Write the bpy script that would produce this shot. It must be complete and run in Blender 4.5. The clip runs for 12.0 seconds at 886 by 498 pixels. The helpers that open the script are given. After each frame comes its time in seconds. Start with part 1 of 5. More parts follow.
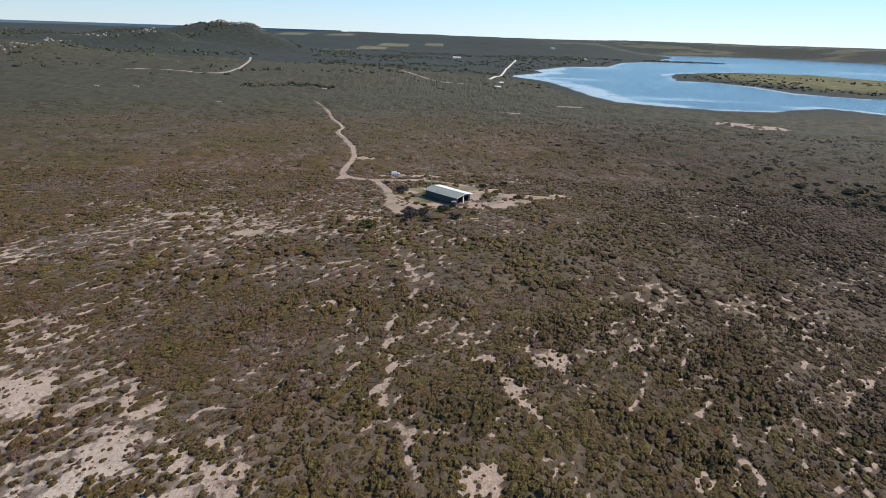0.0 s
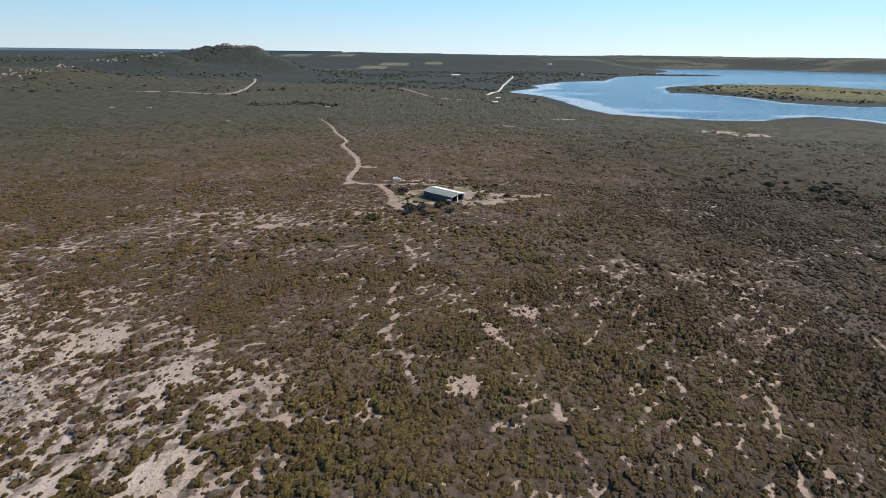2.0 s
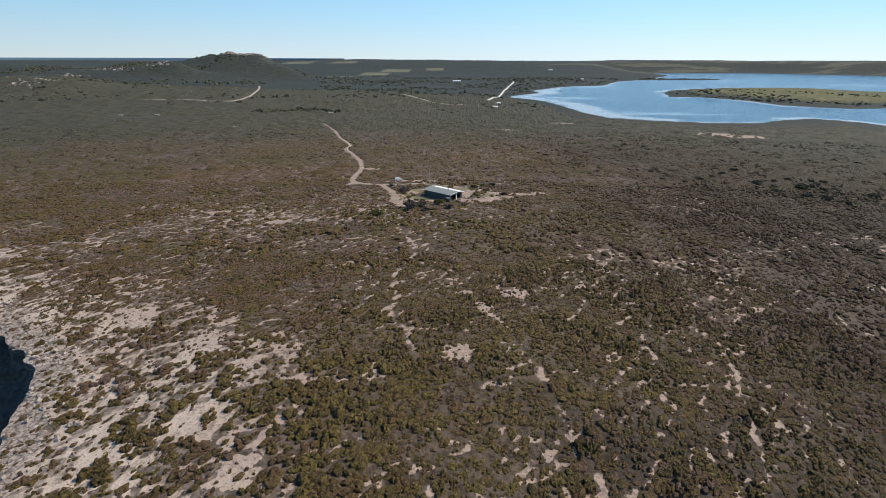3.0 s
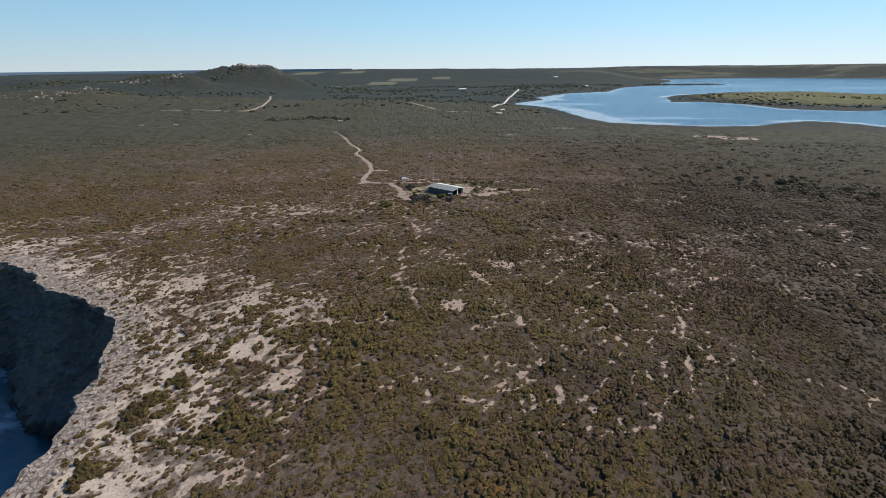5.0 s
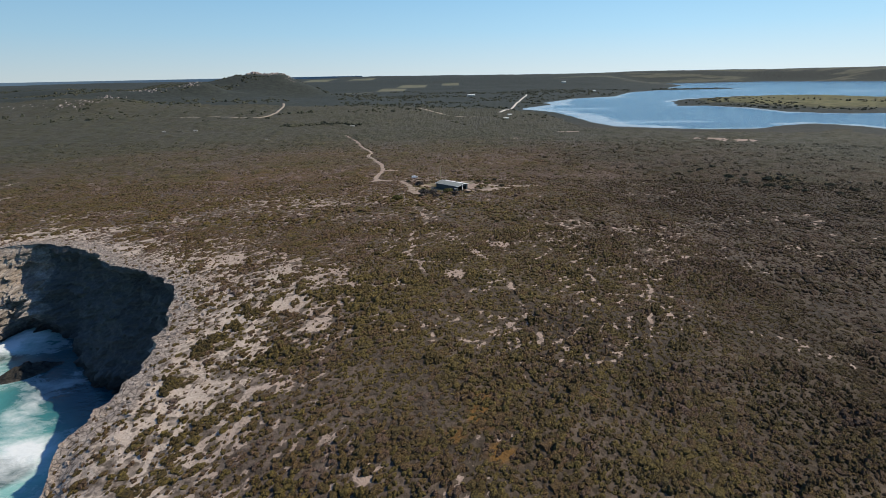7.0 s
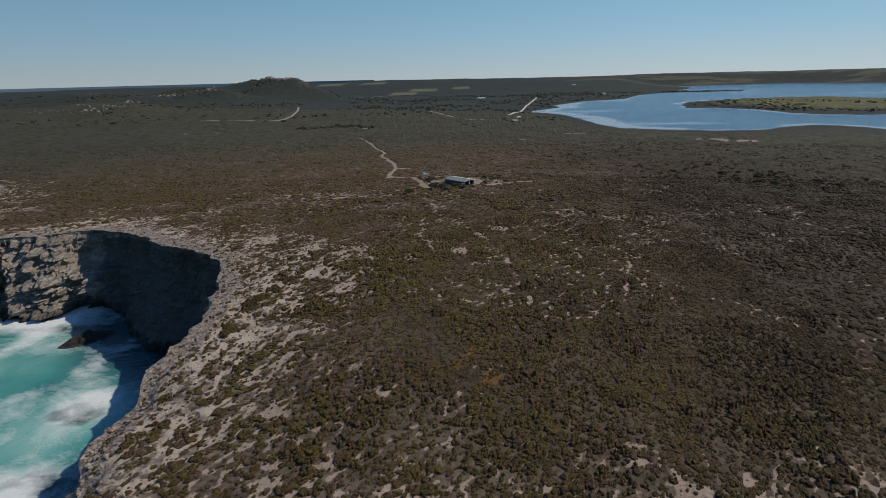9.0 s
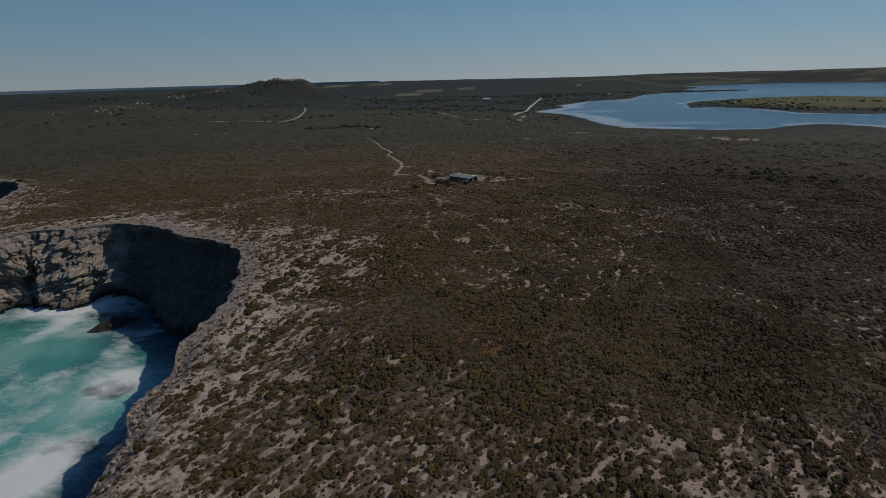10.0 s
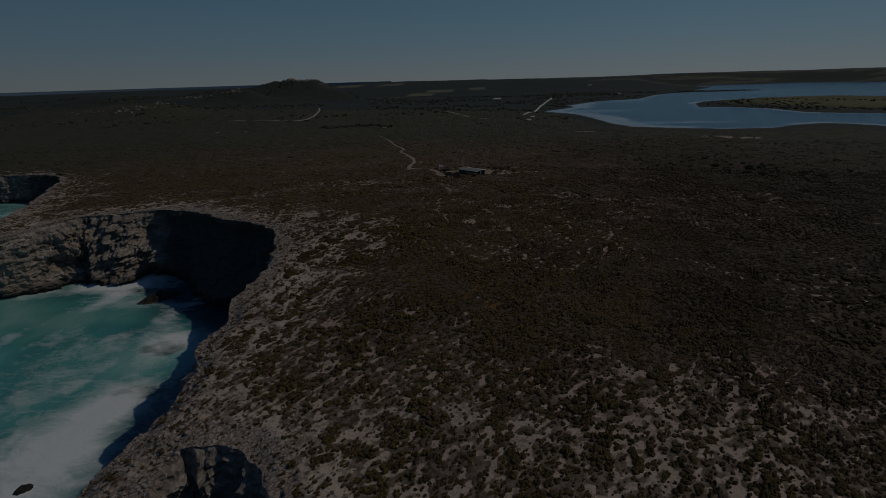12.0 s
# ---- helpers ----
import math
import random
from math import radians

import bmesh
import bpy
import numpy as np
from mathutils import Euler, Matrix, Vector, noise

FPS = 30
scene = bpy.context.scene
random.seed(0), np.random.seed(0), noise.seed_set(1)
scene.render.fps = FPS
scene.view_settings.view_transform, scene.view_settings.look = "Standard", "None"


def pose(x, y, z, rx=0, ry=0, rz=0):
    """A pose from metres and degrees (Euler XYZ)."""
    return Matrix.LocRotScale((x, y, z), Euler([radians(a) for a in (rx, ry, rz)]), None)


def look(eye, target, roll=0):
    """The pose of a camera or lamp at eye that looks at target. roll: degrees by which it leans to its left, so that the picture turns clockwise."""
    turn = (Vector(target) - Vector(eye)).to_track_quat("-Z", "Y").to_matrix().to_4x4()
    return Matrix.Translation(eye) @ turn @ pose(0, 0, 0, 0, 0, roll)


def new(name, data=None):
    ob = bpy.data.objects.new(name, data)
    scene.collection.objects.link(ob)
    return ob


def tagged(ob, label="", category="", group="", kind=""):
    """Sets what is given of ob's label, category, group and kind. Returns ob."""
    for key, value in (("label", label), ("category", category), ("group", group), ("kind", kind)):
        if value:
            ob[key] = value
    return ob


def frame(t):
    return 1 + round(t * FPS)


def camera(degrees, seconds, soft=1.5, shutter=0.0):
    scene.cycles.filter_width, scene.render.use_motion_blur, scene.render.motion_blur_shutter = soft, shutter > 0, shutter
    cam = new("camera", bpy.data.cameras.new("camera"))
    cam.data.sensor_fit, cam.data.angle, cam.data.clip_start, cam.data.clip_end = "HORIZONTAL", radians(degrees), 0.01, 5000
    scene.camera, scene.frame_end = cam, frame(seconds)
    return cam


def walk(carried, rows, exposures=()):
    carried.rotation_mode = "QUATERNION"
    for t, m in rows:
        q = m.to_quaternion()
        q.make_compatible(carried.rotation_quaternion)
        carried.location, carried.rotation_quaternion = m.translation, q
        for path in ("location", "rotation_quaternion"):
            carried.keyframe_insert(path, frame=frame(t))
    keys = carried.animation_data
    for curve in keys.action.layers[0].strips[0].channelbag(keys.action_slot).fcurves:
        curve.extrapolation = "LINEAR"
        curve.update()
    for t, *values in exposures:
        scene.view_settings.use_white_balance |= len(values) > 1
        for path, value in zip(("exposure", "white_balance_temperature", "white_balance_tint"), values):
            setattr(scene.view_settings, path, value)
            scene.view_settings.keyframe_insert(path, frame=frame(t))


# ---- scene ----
cam = camera(82.3, 12.0, 0.9)
PATH = [
    (0, (0.285, -0.017, 98.971), (0.323, 1.822, 98.187), 1.9),
    (0.5, (0.821, -6.428, 98.993), (0.856, -4.581, 98.227), 1.6),
    (1, (1.409, -12.932, 98.988), (1.442, -11.078, 98.237), 1.3),
    (1.5, (2.048, -19.478, 98.984), (2.077, -17.619, 98.246), 0.9),
    (2, (2.72, -26.096, 98.962), (2.745, -24.232, 98.236), 0.7),
    (2.5, (3.376, -32.773, 98.938), (3.396, -30.906, 98.222), 0.4),
    (3, (4.048, -39.486, 98.929), (4.062, -37.614, 98.223), 0.2),
    (4.8, (6.469, -63.784, 99.255), (6.456, -61.903, 98.575), -0.5),
    (5, (6.723, -66.471, 99.266), (6.705, -64.589, 98.589), -0.6),
    (5.5, (7.268, -73.14, 99.288), (7.24, -71.256, 98.616), -0.8),
    (6, (7.762, -79.792, 99.329), (7.727, -77.907, 98.662), -0.9),
    (6.5, (8.282, -86.4, 99.394), (8.236, -84.513, 98.733), -1.0),
    (7, (8.83, -92.992, 99.449), (8.774, -91.103, 98.794), -1.1),
    (7.2, (9.057, -95.637, 99.468), (8.996, -93.748, 98.814), -1.0),
    (8.8, (10.878, -116.859, 99.891), (10.783, -114.968, 99.249), -1.3),
    (9, (11.095, -119.541, 99.905), (10.997, -117.649, 99.263), -1.4),
    (9.5, (11.592, -126.321, 99.94), (11.483, -124.43, 99.299), -1.5),
    (10, (12.096, -133.122, 99.982), (11.977, -131.231, 99.343), -1.6),
    (10.5, (12.653, -139.944, 100.01), (12.523, -138.053, 99.371), -1.6),
    (11, (13.2, -146.792, 100.036), (13.06, -144.902, 99.399), -1.6),
    (11.5, (13.731, -153.602, 100.038), (13.579, -151.712, 99.402), -1.6),
    (12, (14.241, -160.457, 100.009), (14.081, -158.568, 99.372), -1.7),
]
EXPOSURES = [(0.0, 0.3), (2.5, 0.24), (5.5, 0.08), (7.0, 0.0), (8.8, -0.52), (9.5, -0.9), (10.5, -1.56), (11.2, -2.04), (12.0, -2.8)]
walk(cam, [(t, look(eye, target, roll)) for t, eye, target, roll in PATH], EXPOSURES)

# ---- light ----
SUN_AZIMUTH, SUN_HEIGHT = radians(77), radians(44.5)
sun_way = Vector((math.sin(SUN_AZIMUTH) * math.cos(SUN_HEIGHT), math.cos(SUN_AZIMUTH) * math.cos(SUN_HEIGHT), math.sin(SUN_HEIGHT)))
sun_lamp = bpy.data.lights.new("sun", "SUN")
sun_lamp.energy, sun_lamp.angle, sun_lamp.color = 4.5, radians(0.53), (1.0, 0.89, 0.72)
sun = new("sun", sun_lamp)
sun.matrix_world = look(sun_way * 300, (0, 0, 0))
world = bpy.data.worlds.new("sky")
scene.world = world
world.use_nodes = True
wt = world.node_tree
sky = wt.nodes.new("ShaderNodeTexSky")
sky.sky_type, sky.sun_disc = "NISHITA", False
sky.sun_elevation, sky.sun_rotation = SUN_HEIGHT, SUN_AZIMUTH
sky.altitude, sky.air_density, sky.dust_density, sky.ozone_density = 100, 1.0, 0.0, 3.0
# the clear sky pales towards the horizon and deepens overhead
way = wt.nodes.new("ShaderNodeTexCoord")
split = wt.nodes.new("ShaderNodeSeparateXYZ")
wt.links.new(way.outputs["Generated"], split.inputs[0])
rise = wt.nodes.new("ShaderNodeValToRGB")
stops = [(0.0, (0.585, 0.735, 0.83)), (0.07, (0.39, 0.66, 0.875)), (0.2, (0.18, 0.48, 0.8)), (0.5, (0.07, 0.19, 0.45)), (1.0, (0.04, 0.11, 0.3))]
while len(rise.color_ramp.elements) < len(stops):
    rise.color_ramp.elements.new(0.5)
for e, (p, c) in zip(rise.color_ramp.elements, stops):
    e.position, e.color = p, (*c, 1)
wt.links.new(split.outputs["Z"], rise.inputs[0])
gain = wt.nodes.new("ShaderNodeVectorMath")
gain.operation = "SCALE"
wt.links.new(rise.outputs[0], gain.inputs[0])
# brighter on the sun's side
aim = wt.nodes.new("ShaderNodeVectorMath")
aim.operation, aim.inputs[1].default_value = "DOT_PRODUCT", tuple(sun_way)
wt.links.new(way.outputs["Generated"], aim.inputs[0])
near_sun = wt.nodes.new("ShaderNodeMapRange")
near_sun.inputs["From Min"].default_value, near_sun.inputs["From Max"].default_value = -0.75, 0.45
near_sun.inputs["To Min"].default_value, near_sun.inputs["To Max"].default_value = 7.0, 12.5
wt.links.new(aim.outputs["Value"], near_sun.inputs["Value"])
wt.links.new(near_sun.outputs[0], gain.inputs["Scale"])
tint = wt.nodes.new("ShaderNodeMix")
tint.data_type = "RGBA"
tint.inputs[0].default_value = 0.85
wt.links.new(sky.outputs[0], tint.inputs[6])
wt.links.new(gain.outputs[0], tint.inputs[7])
wt.links.new(tint.outputs[2], wt.nodes["Background"].inputs[0])
wt.nodes["Background"].inputs[1].default_value = 0.092

# ---- numbers: noise, polylines, relief ----
_TAB = np.random.RandomState(7).rand(256, 256)


def vnoise(x, y):
    xi, yi = np.floor(x).astype(int), np.floor(y).astype(int)
    fx, fy = x - xi, y - yi
    fx, fy = fx * fx * (3 - 2 * fx), fy * fy * (3 - 2 * fy)
    a, b = _TAB[xi & 255, yi & 255], _TAB[(xi + 1) & 255, yi & 255]
    c, d = _TAB[xi & 255, (yi + 1) & 255], _TAB[(xi + 1) & 255, (yi + 1) & 255]
    return (a * (1 - fx) + b * fx) * (1 - fy) + (c * (1 - fx) + d * fx) * fy


def fbm(x, y, octaves=4, gain=0.5):
    x, y = np.asarray(x, float), np.asarray(y, float)
    total, amp, norm = 0.0, 1.0, 0.0
    for k in range(octaves):
        total = total + amp * vnoise(x + 37.3 * k, y + 91.7 * k)
        norm, amp = norm + amp, amp * gain
        x, y = 1.62 * x + 1.18 * y, 1.62 * y - 1.18 * x
    return total / norm


def ramp01(a, b, v):
    t = np.clip((v - a) / (b - a), 0, 1)
    return t * t * (3 - 2 * t)


def line_distance(x, y, line):
    """Distance to a polyline, and the nearest place on it."""
    best = np.full(x.shape, 1e9)
    nx, ny = np.zeros(x.shape), np.zeros(x.shape)
    for (ax, ay), (bx, by) in zip(line[:-1], line[1:]):
        ux, uy = bx - ax, by - ay
        t = np.clip(((x - ax) * ux + (y - ay) * uy) / max(ux * ux + uy * uy, 1e-9), 0, 1)
        px, py = ax + t * ux, ay + t * uy
        d = np.hypot(x - px, y - py)
        m = d < best
        best, nx, ny = np.where(m, d, best), np.where(m, px, nx), np.where(m, py, ny)
    return best, nx, ny


def lines_distance(x, y, lines, reach=12.0):
    """Distance to the nearest of several polylines, 99 beyond their reach."""
    out = np.full(x.shape, 99.0)
    for line in lines:
        lo, hi = np.min(line, 0) - reach, np.max(line, 0) + reach
        i = np.where((x > lo[0]) & (x < hi[0]) & (y > lo[1]) & (y < hi[1]))
        out[i] = np.minimum(out[i], line_distance(x[i], y[i], line)[0])
    return out


def inside(x, y, line):
    odd = np.zeros(x.shape, bool)
    for (ax, ay), (bx, by) in zip(line, line[1:] + line[:1]):
        if ay != by:
            odd ^= ((ay > y) != (by > y)) & (x < (bx - ax) * (y - ay) / (by - ay) + ax)
    return odd


def smooth_line(line, step, rounds=2):
    pts = [np.array(p, float) for p in line]
    for _ in range(rounds):
        cut = [pts[0]]
        for a, b in zip(pts[:-1], pts[1:]):
            cut += [a * 0.78 + b * 0.22, a * 0.22 + b * 0.78]
        pts = cut + [pts[-1]]
    pts = np.array(pts)
    run = np.concatenate([[0], np.cumsum(np.hypot(*np.diff(pts, axis=0).T))])
    s = np.arange(0, run[-1], step)
    return np.stack([np.interp(s, run, pts[:, 0]), np.interp(s, run, pts[:, 1])], 1), s


# the edge of the cliffs, land on its right hand going north
COAST = [(-75, -240), (-62, -170), (-44, -128), (-27, -108), (-25, -92), (-31, -81), (-37, -76), (-44, -73), (-51, -75),
         (-53, -80), (-51, -90), (-57, -99), (-66, -97), (-68, -86), (-64, -74), (-63, -62), (-62, -50), (-66, -41), (-67, -33),
         (-64, -26), (-67, -20), (-67, -13), (-64, -7), (-62, -1), (-62, 8), (-66, 19), (-71, 33), (-78, 50), (-89, 58), (-100, 67), (-119, 76),
         (-134, 91), (-157, 106), (-178, 113), (-197, 108), (-216, 107), (-226, 92), (-231, 68), (-244, 66),
         (-266, 96), (-285, 140), (-311, 183), (-335, 222), (-372, 276), (-420, 294), (-470, 290)]
SEA_REST = [(-560, 330), (-900, 420), (-1500, 700), (-3000, 1300), (-6000, 2000), (-6000, -6000), (-75, -6000)]
rim, rim_run = smooth_line(COAST, 0.8)
_t = np.gradient(rim, axis=0)
_t /= np.hypot(_t[:, 0], _t[:, 1])[:, None]
rim_out = np.stack([-_t[:, 1], _t[:, 0]], 1)
_fade = ramp01(0, 20, rim_run) * ramp01(0, 20, rim_run[-1] - rim_run)
rim = rim + rim_out * (_fade * (5.0 * (fbm(rim_run / 11, rim_run * 0 + 3, 3) - 0.5) + 3.2 * (fbm(rim_run / 2.6, rim_run * 0 + 9, 3) - 0.5)))[:, None]
SEA_LEVEL = -2.5
SEA_COARSE = COAST + SEA_REST

HUT_X, HUT_Y = 6.0, 209.8
# the lagoon, its island and its far spit
LAKE = [(188, 1390), (232, 1322), (262, 1250), (274, 1120), (284, 970), (303, 888), (362, 850), (444, 812), (529, 809),
        (591, 849), (661, 880), (700, 842), (720, 775), (900, 690), (1400, 600), (4600, 500), (4600, 2300), (3700, 2750), (2900, 3300), (2300, 3900),
        (1519, 3800), (1452, 3320), (1080, 2700), (1300, 2690), (1420, 2620), (1010, 2570), (815, 2385), (690, 2130), (640, 2020), (460, 1925), (300, 1672), (312, 1570), (205, 1430)]
ISLAND = [(632, 1410), (706, 1640), (788, 1743), (922, 1824), (1068, 1912), (1300, 1800), (1500, 1560), (1750, 1420), (1900, 1200),
          (1500, 1090), (1150, 1080), (972, 1080), (867, 1066), (786, 1130), (770, 1280), (717, 1391)]

# broad swells of the land: x, y, width, height
SWELLS = [(-30, 50, 60, -8.4), (10, 90, 80, 16.5), (60, 40, 60, 0.6), (-80, 50, 60, 9.4), (-60, -40, 45, -2.4), (-20, 0, 40, 8.9),
          (40, -50, 60, 2.7), (0, 210, 80, 3.1), (-60, 330, 120, 0.5), (-200, 110, 110, 6.2), (200, 400, 250, 18.6), (-350, 1000, 400, 14.3),
          (-300, 350, 250, 4.8), (450, 1000, 350, -14.1), (0, 600, 250, -13.9), (0, 0, 700, 12.7), (600, 200, 350, -14.2), (-66, -4, 14, 3.0), (-28, 50, 14, 2.2), (10, 60, 16, 1.8), (18, 24, 12, -2.0), (-60, -52, 16, 2.8), (-40, -78, 22, 2.4)]
# granite hills: x, y, width, height
HILLS = [(-632, 1880, 24, 8), (-620, 1880, 90, 47), (-780, 1885, 95, 33), (-735, 1880, 22, 6), (-992, 1875, 26, 8), (-960, 1880, 110, 22), (-660, 1900, 260, 14),
         (-800, 1560, 50, 30), (-1000, 1700, 260, 30), (-880, 1150, 80, 20), (-1300, 1500, 330, 28), (-1750, 1700, 330, 32), (-620, 1500, 260, 10), (-2300, 2400, 500, 34), (-1050, 1250, 160, 12)]


def height(x, y):
    x, y = np.asarray(x, float), np.asarray(y, float)
    h = np.full(x.shape, 7.7)
    for a, b, s, k in SWELLS:
        h = h + k * np.exp(-((x - a) ** 2 + (y - b) ** 2) / (2 * s * s))
    far = ramp01(500, 1100, np.hypot(x, y))
    rough = fbm(x / 130, y / 130, 5) - 0.5
    for a, b, s, k in HILLS:
        h = h + k * np.exp(-((x - a) ** 2 + (y - b) ** 2) / (2 * s * s)) * (1 + 0.5 * rough)
    h = h + far * 9 * rough
    r = np.hypot(x, y)
    h = h + (60 + 13 * ramp01(-1500, -700, x)) * ramp01(2500, 4700, r) * (0.87 + 0.26 * fbm(x / 900, y / 900, 3))
    h = h + 0.9 * (fbm(x / 17, y / 17, 3) - 0.5) * ramp01(0, 40, r + 40)
    wide = (x > 50) & (y > 450)
    if wide.any():
        xs, ys = x[wide], y[wide]
        d, _, _ = line_distance(xs, ys, LAKE + LAKE[:1])
        i, _, _ = line_distance(xs, ys, ISLAND + ISLAND[:1])
        hh = h[wide]
        hh = np.where(inside(xs, ys, LAKE), np.maximum(-d * 0.05, -2.5), 0.35 + np.maximum(hh, 0.6) * ramp01(0, np.where(ys > 2500, 520, 170), d))
        hh = np.where(inside(xs, ys, ISLAND), 0.3 + 9 * ramp01(0, 170, i) * (0.6 + 0.8 * fbm(xs / 150, ys / 150, 3)), hh)
        h[wide] = hh
    yard = ramp01(26, 13, np.hypot(x - HUT_X, y - HUT_Y))
    h = h * (1 - yard) + 33.3 * yard
    return np.where(r > 900, np.where((x > 50) & (y > 450), h, np.maximum(h, 1.0)), h)


def coast_distance(x, y):
    """Metres inland from the cliff's edge (negative over the sea), and the nearest place on the edge."""
    d, nx, ny = line_distance(x, y, COAST + SEA_REST[:5])
    near = (d < 14) & (y > -260) & (x > -500)
    if near.any():
        d2, nx2, ny2 = line_distance(x[near], y[near], [tuple(p) for p in rim[::2]])
        d[near], nx[near], ny[near] = d2, nx2, ny2
    sea = inside(x, y, SEA_COARSE)
    if near.any():
        sea[near] = inside(x[near], y[near], [tuple(p) for p in rim[::2]] + SEA_REST)
    return np.where(sea, -d, d), nx, ny


def edge_drop(x, y, d):
    """How far the broken rock of the cliff's edge lies below the smooth land."""
    crag = np.abs(fbm(x / 3.1, y / 3.1, 3) - 0.5) * 2
    south = ramp01(16, -6, y) * (x > -120)
    return south * ramp01(7, 0, d) * (0.2 + 1.6 * ramp01(0.3, 0.7, fbm(x / 12 + 7, y / 12, 2))) + (0.35 + 0.65 * south) * ramp01(15, 5, d) * (1.5 * crag - 0.35) * (d < 20)


def lie(x, y):
    """The height of the ground as its sheet has it."""
    x, y = np.asarray(x, float), np.asarray(y, float)
    i = np.clip(np.searchsorted(gx, x) - 1, 0, len(gx) - 2)
    j = np.clip(np.searchsorted(gy, y) - 1, 0, len(gy) - 2)
    u, v = (x - gx[i]) / (gx[i + 1] - gx[i]), (y - gy[j]) / (gy[j + 1] - gy[j])
    return (ground_z[i, j] * (1 - u) + ground_z[i + 1, j] * u) * (1 - v) + (ground_z[i, j + 1] * (1 - u) + ground_z[i + 1, j + 1] * u) * v


def height_at(x, y):
    return float(lie(np.array([float(x)]), np.array([float(y)]))[0])


# bare sand: x, y, half width across, half width along
SAND_NEAR = [(-38, 30, 7.5, 5), (-33, 47, 4, 2.5), (-26, 51, 3, 2), (8, 52, 4, 3.5), (-15, 42, 3, 2), (-9, 46, 2.3, 2), (-72, 71, 7, 6),
             (-48, 57, 4, 9), (-51, 24, 3.5, 3), (-39, 8, 3, 3), (-47, 3, 3.5, 3), (24, 84, 4, 4.5), (10, 81, 2.5, 4), (16, 74, 3, 3.5), (-3, 117, 2, 4)]
SAND_SOUTH = [(51, -43, 5.5, 6), (63, -44, 2.3, 7), (43, -38, 5, 3), (-32, -10, 3.5, 4.5), (-29, -28, 5, 3.5), (-26, -47, 4.5, 3.5),
              (-11, -70, 7, 4), (57, -60, 2.5, 9), (64, -68, 4, 4.5), (22, -72, 6, 5), (7, -63, 6, 5)]
SAND_FAR = [(354, 580, 48, 38), (88, 611, 14, 10), (190, 741, 20, 12), (46, 216, 12, 4), (23, 194, 12, 6), (-9, 188, 7, 8), (-12, 251, 17, 5), (-45, 246, 5, 4), (0, 188, 7, 3),
            (14, 196, 4, 4), (33, 204, 10, 4), (10, 189, 8, 3.5), (-16, 197, 3.5, 9), (-24, 168, 8, 4), (58, 222, 8, 2.5), (-41, 306, 8, 8), (-12, 178, 4, 6), (-60, 154, 5, 4), (-92, 179, 9, 4)]
# low rusty sedge: x, y, half widths
RUST = [(14, -7, 4, 4.5), (17, -18, 3.5, 2.5), (39, -1, 1.6, 3), (8, -14, 2.5, 2)]
FOOTPATHS = [[(-11, 137), (-4, 118), (-5, 106), (-8, 96), (-9, 85), (-6, 80), (-8, 73), (-6, 66), (-3, 61), (-1, 52)],
             [(15, 72), (19, 66), (21, 61), (22, 57), (24, 50), (27, 36), (30, 20)],
             [(120, 107), (98, 90), (81, 78), (72, 67), (70, 57), (66, 46), (61, 30)]]
TRACK = [[(14, 232), (4, 239), (-6, 243), (-19, 240), (-30, 240), (-41, 245), (-47, 255), (-49, 272), (-49, 292), (-50, 310), (-55, 340), (-66, 376), (-79, 410), (-79, 440), (-100, 500), (-120, 573), (-150, 650)],
         [(-30, 240), (-22, 222), (-18, 204), (-16, 186), (-9, 172)], [(35, 281), (56, 312), (78, 350)]]
ROADS = [[(110, 1150), (125, 1212), (147, 1298), (169, 1414), (246, 1817), (285, 1990), (300, 2100)], [(-90, 1210), (-34, 1101), (16, 1016), (70, 1030)],
         [(-460, 1330), (-431, 1240), (-397, 1099), (-354, 920), (-367, 884), (-421, 905), (-498, 960), (-560, 930)]]


def windward(x, y):
    """Metres across and along the sea wind, which combs the heath into runs."""
    return 0.84 * x - 0.54 * y, 0.54 * x + 0.84 * y


def veins(x, y, c):
    """Half width in metres of the thin sandy runs between the bushes, less the distance to their middle, about."""
    def lay(x, y):
        v, u = windward(x, y)
        return fbm(v / 5.5 + 9, u / 8 + 4, 3)
    f = lay(x, y)
    steep = np.hypot(lay(x + 0.2, y) - f, lay(x, y + 0.2) - f) / 0.2
    away = np.abs(f - 0.5) / np.maximum(steep, 0.02)
    home = 0.17 * np.exp(-((x + 8) ** 2 + (y - 150) ** 2) / 900)
    there = ramp01(0.54, 0.68, fbm(x / 23, y / 23, 3) + 0.35 * c + home + 0.25 * np.exp(-((x + 40) ** 2 + (y - 150) ** 2) / 1800)) * ramp01(330, 230, np.hypot(x, y))
    return np.where(there > 0.05, (0.16 + 0.3 * c + 0.4 * home) * there - away, -9.0)


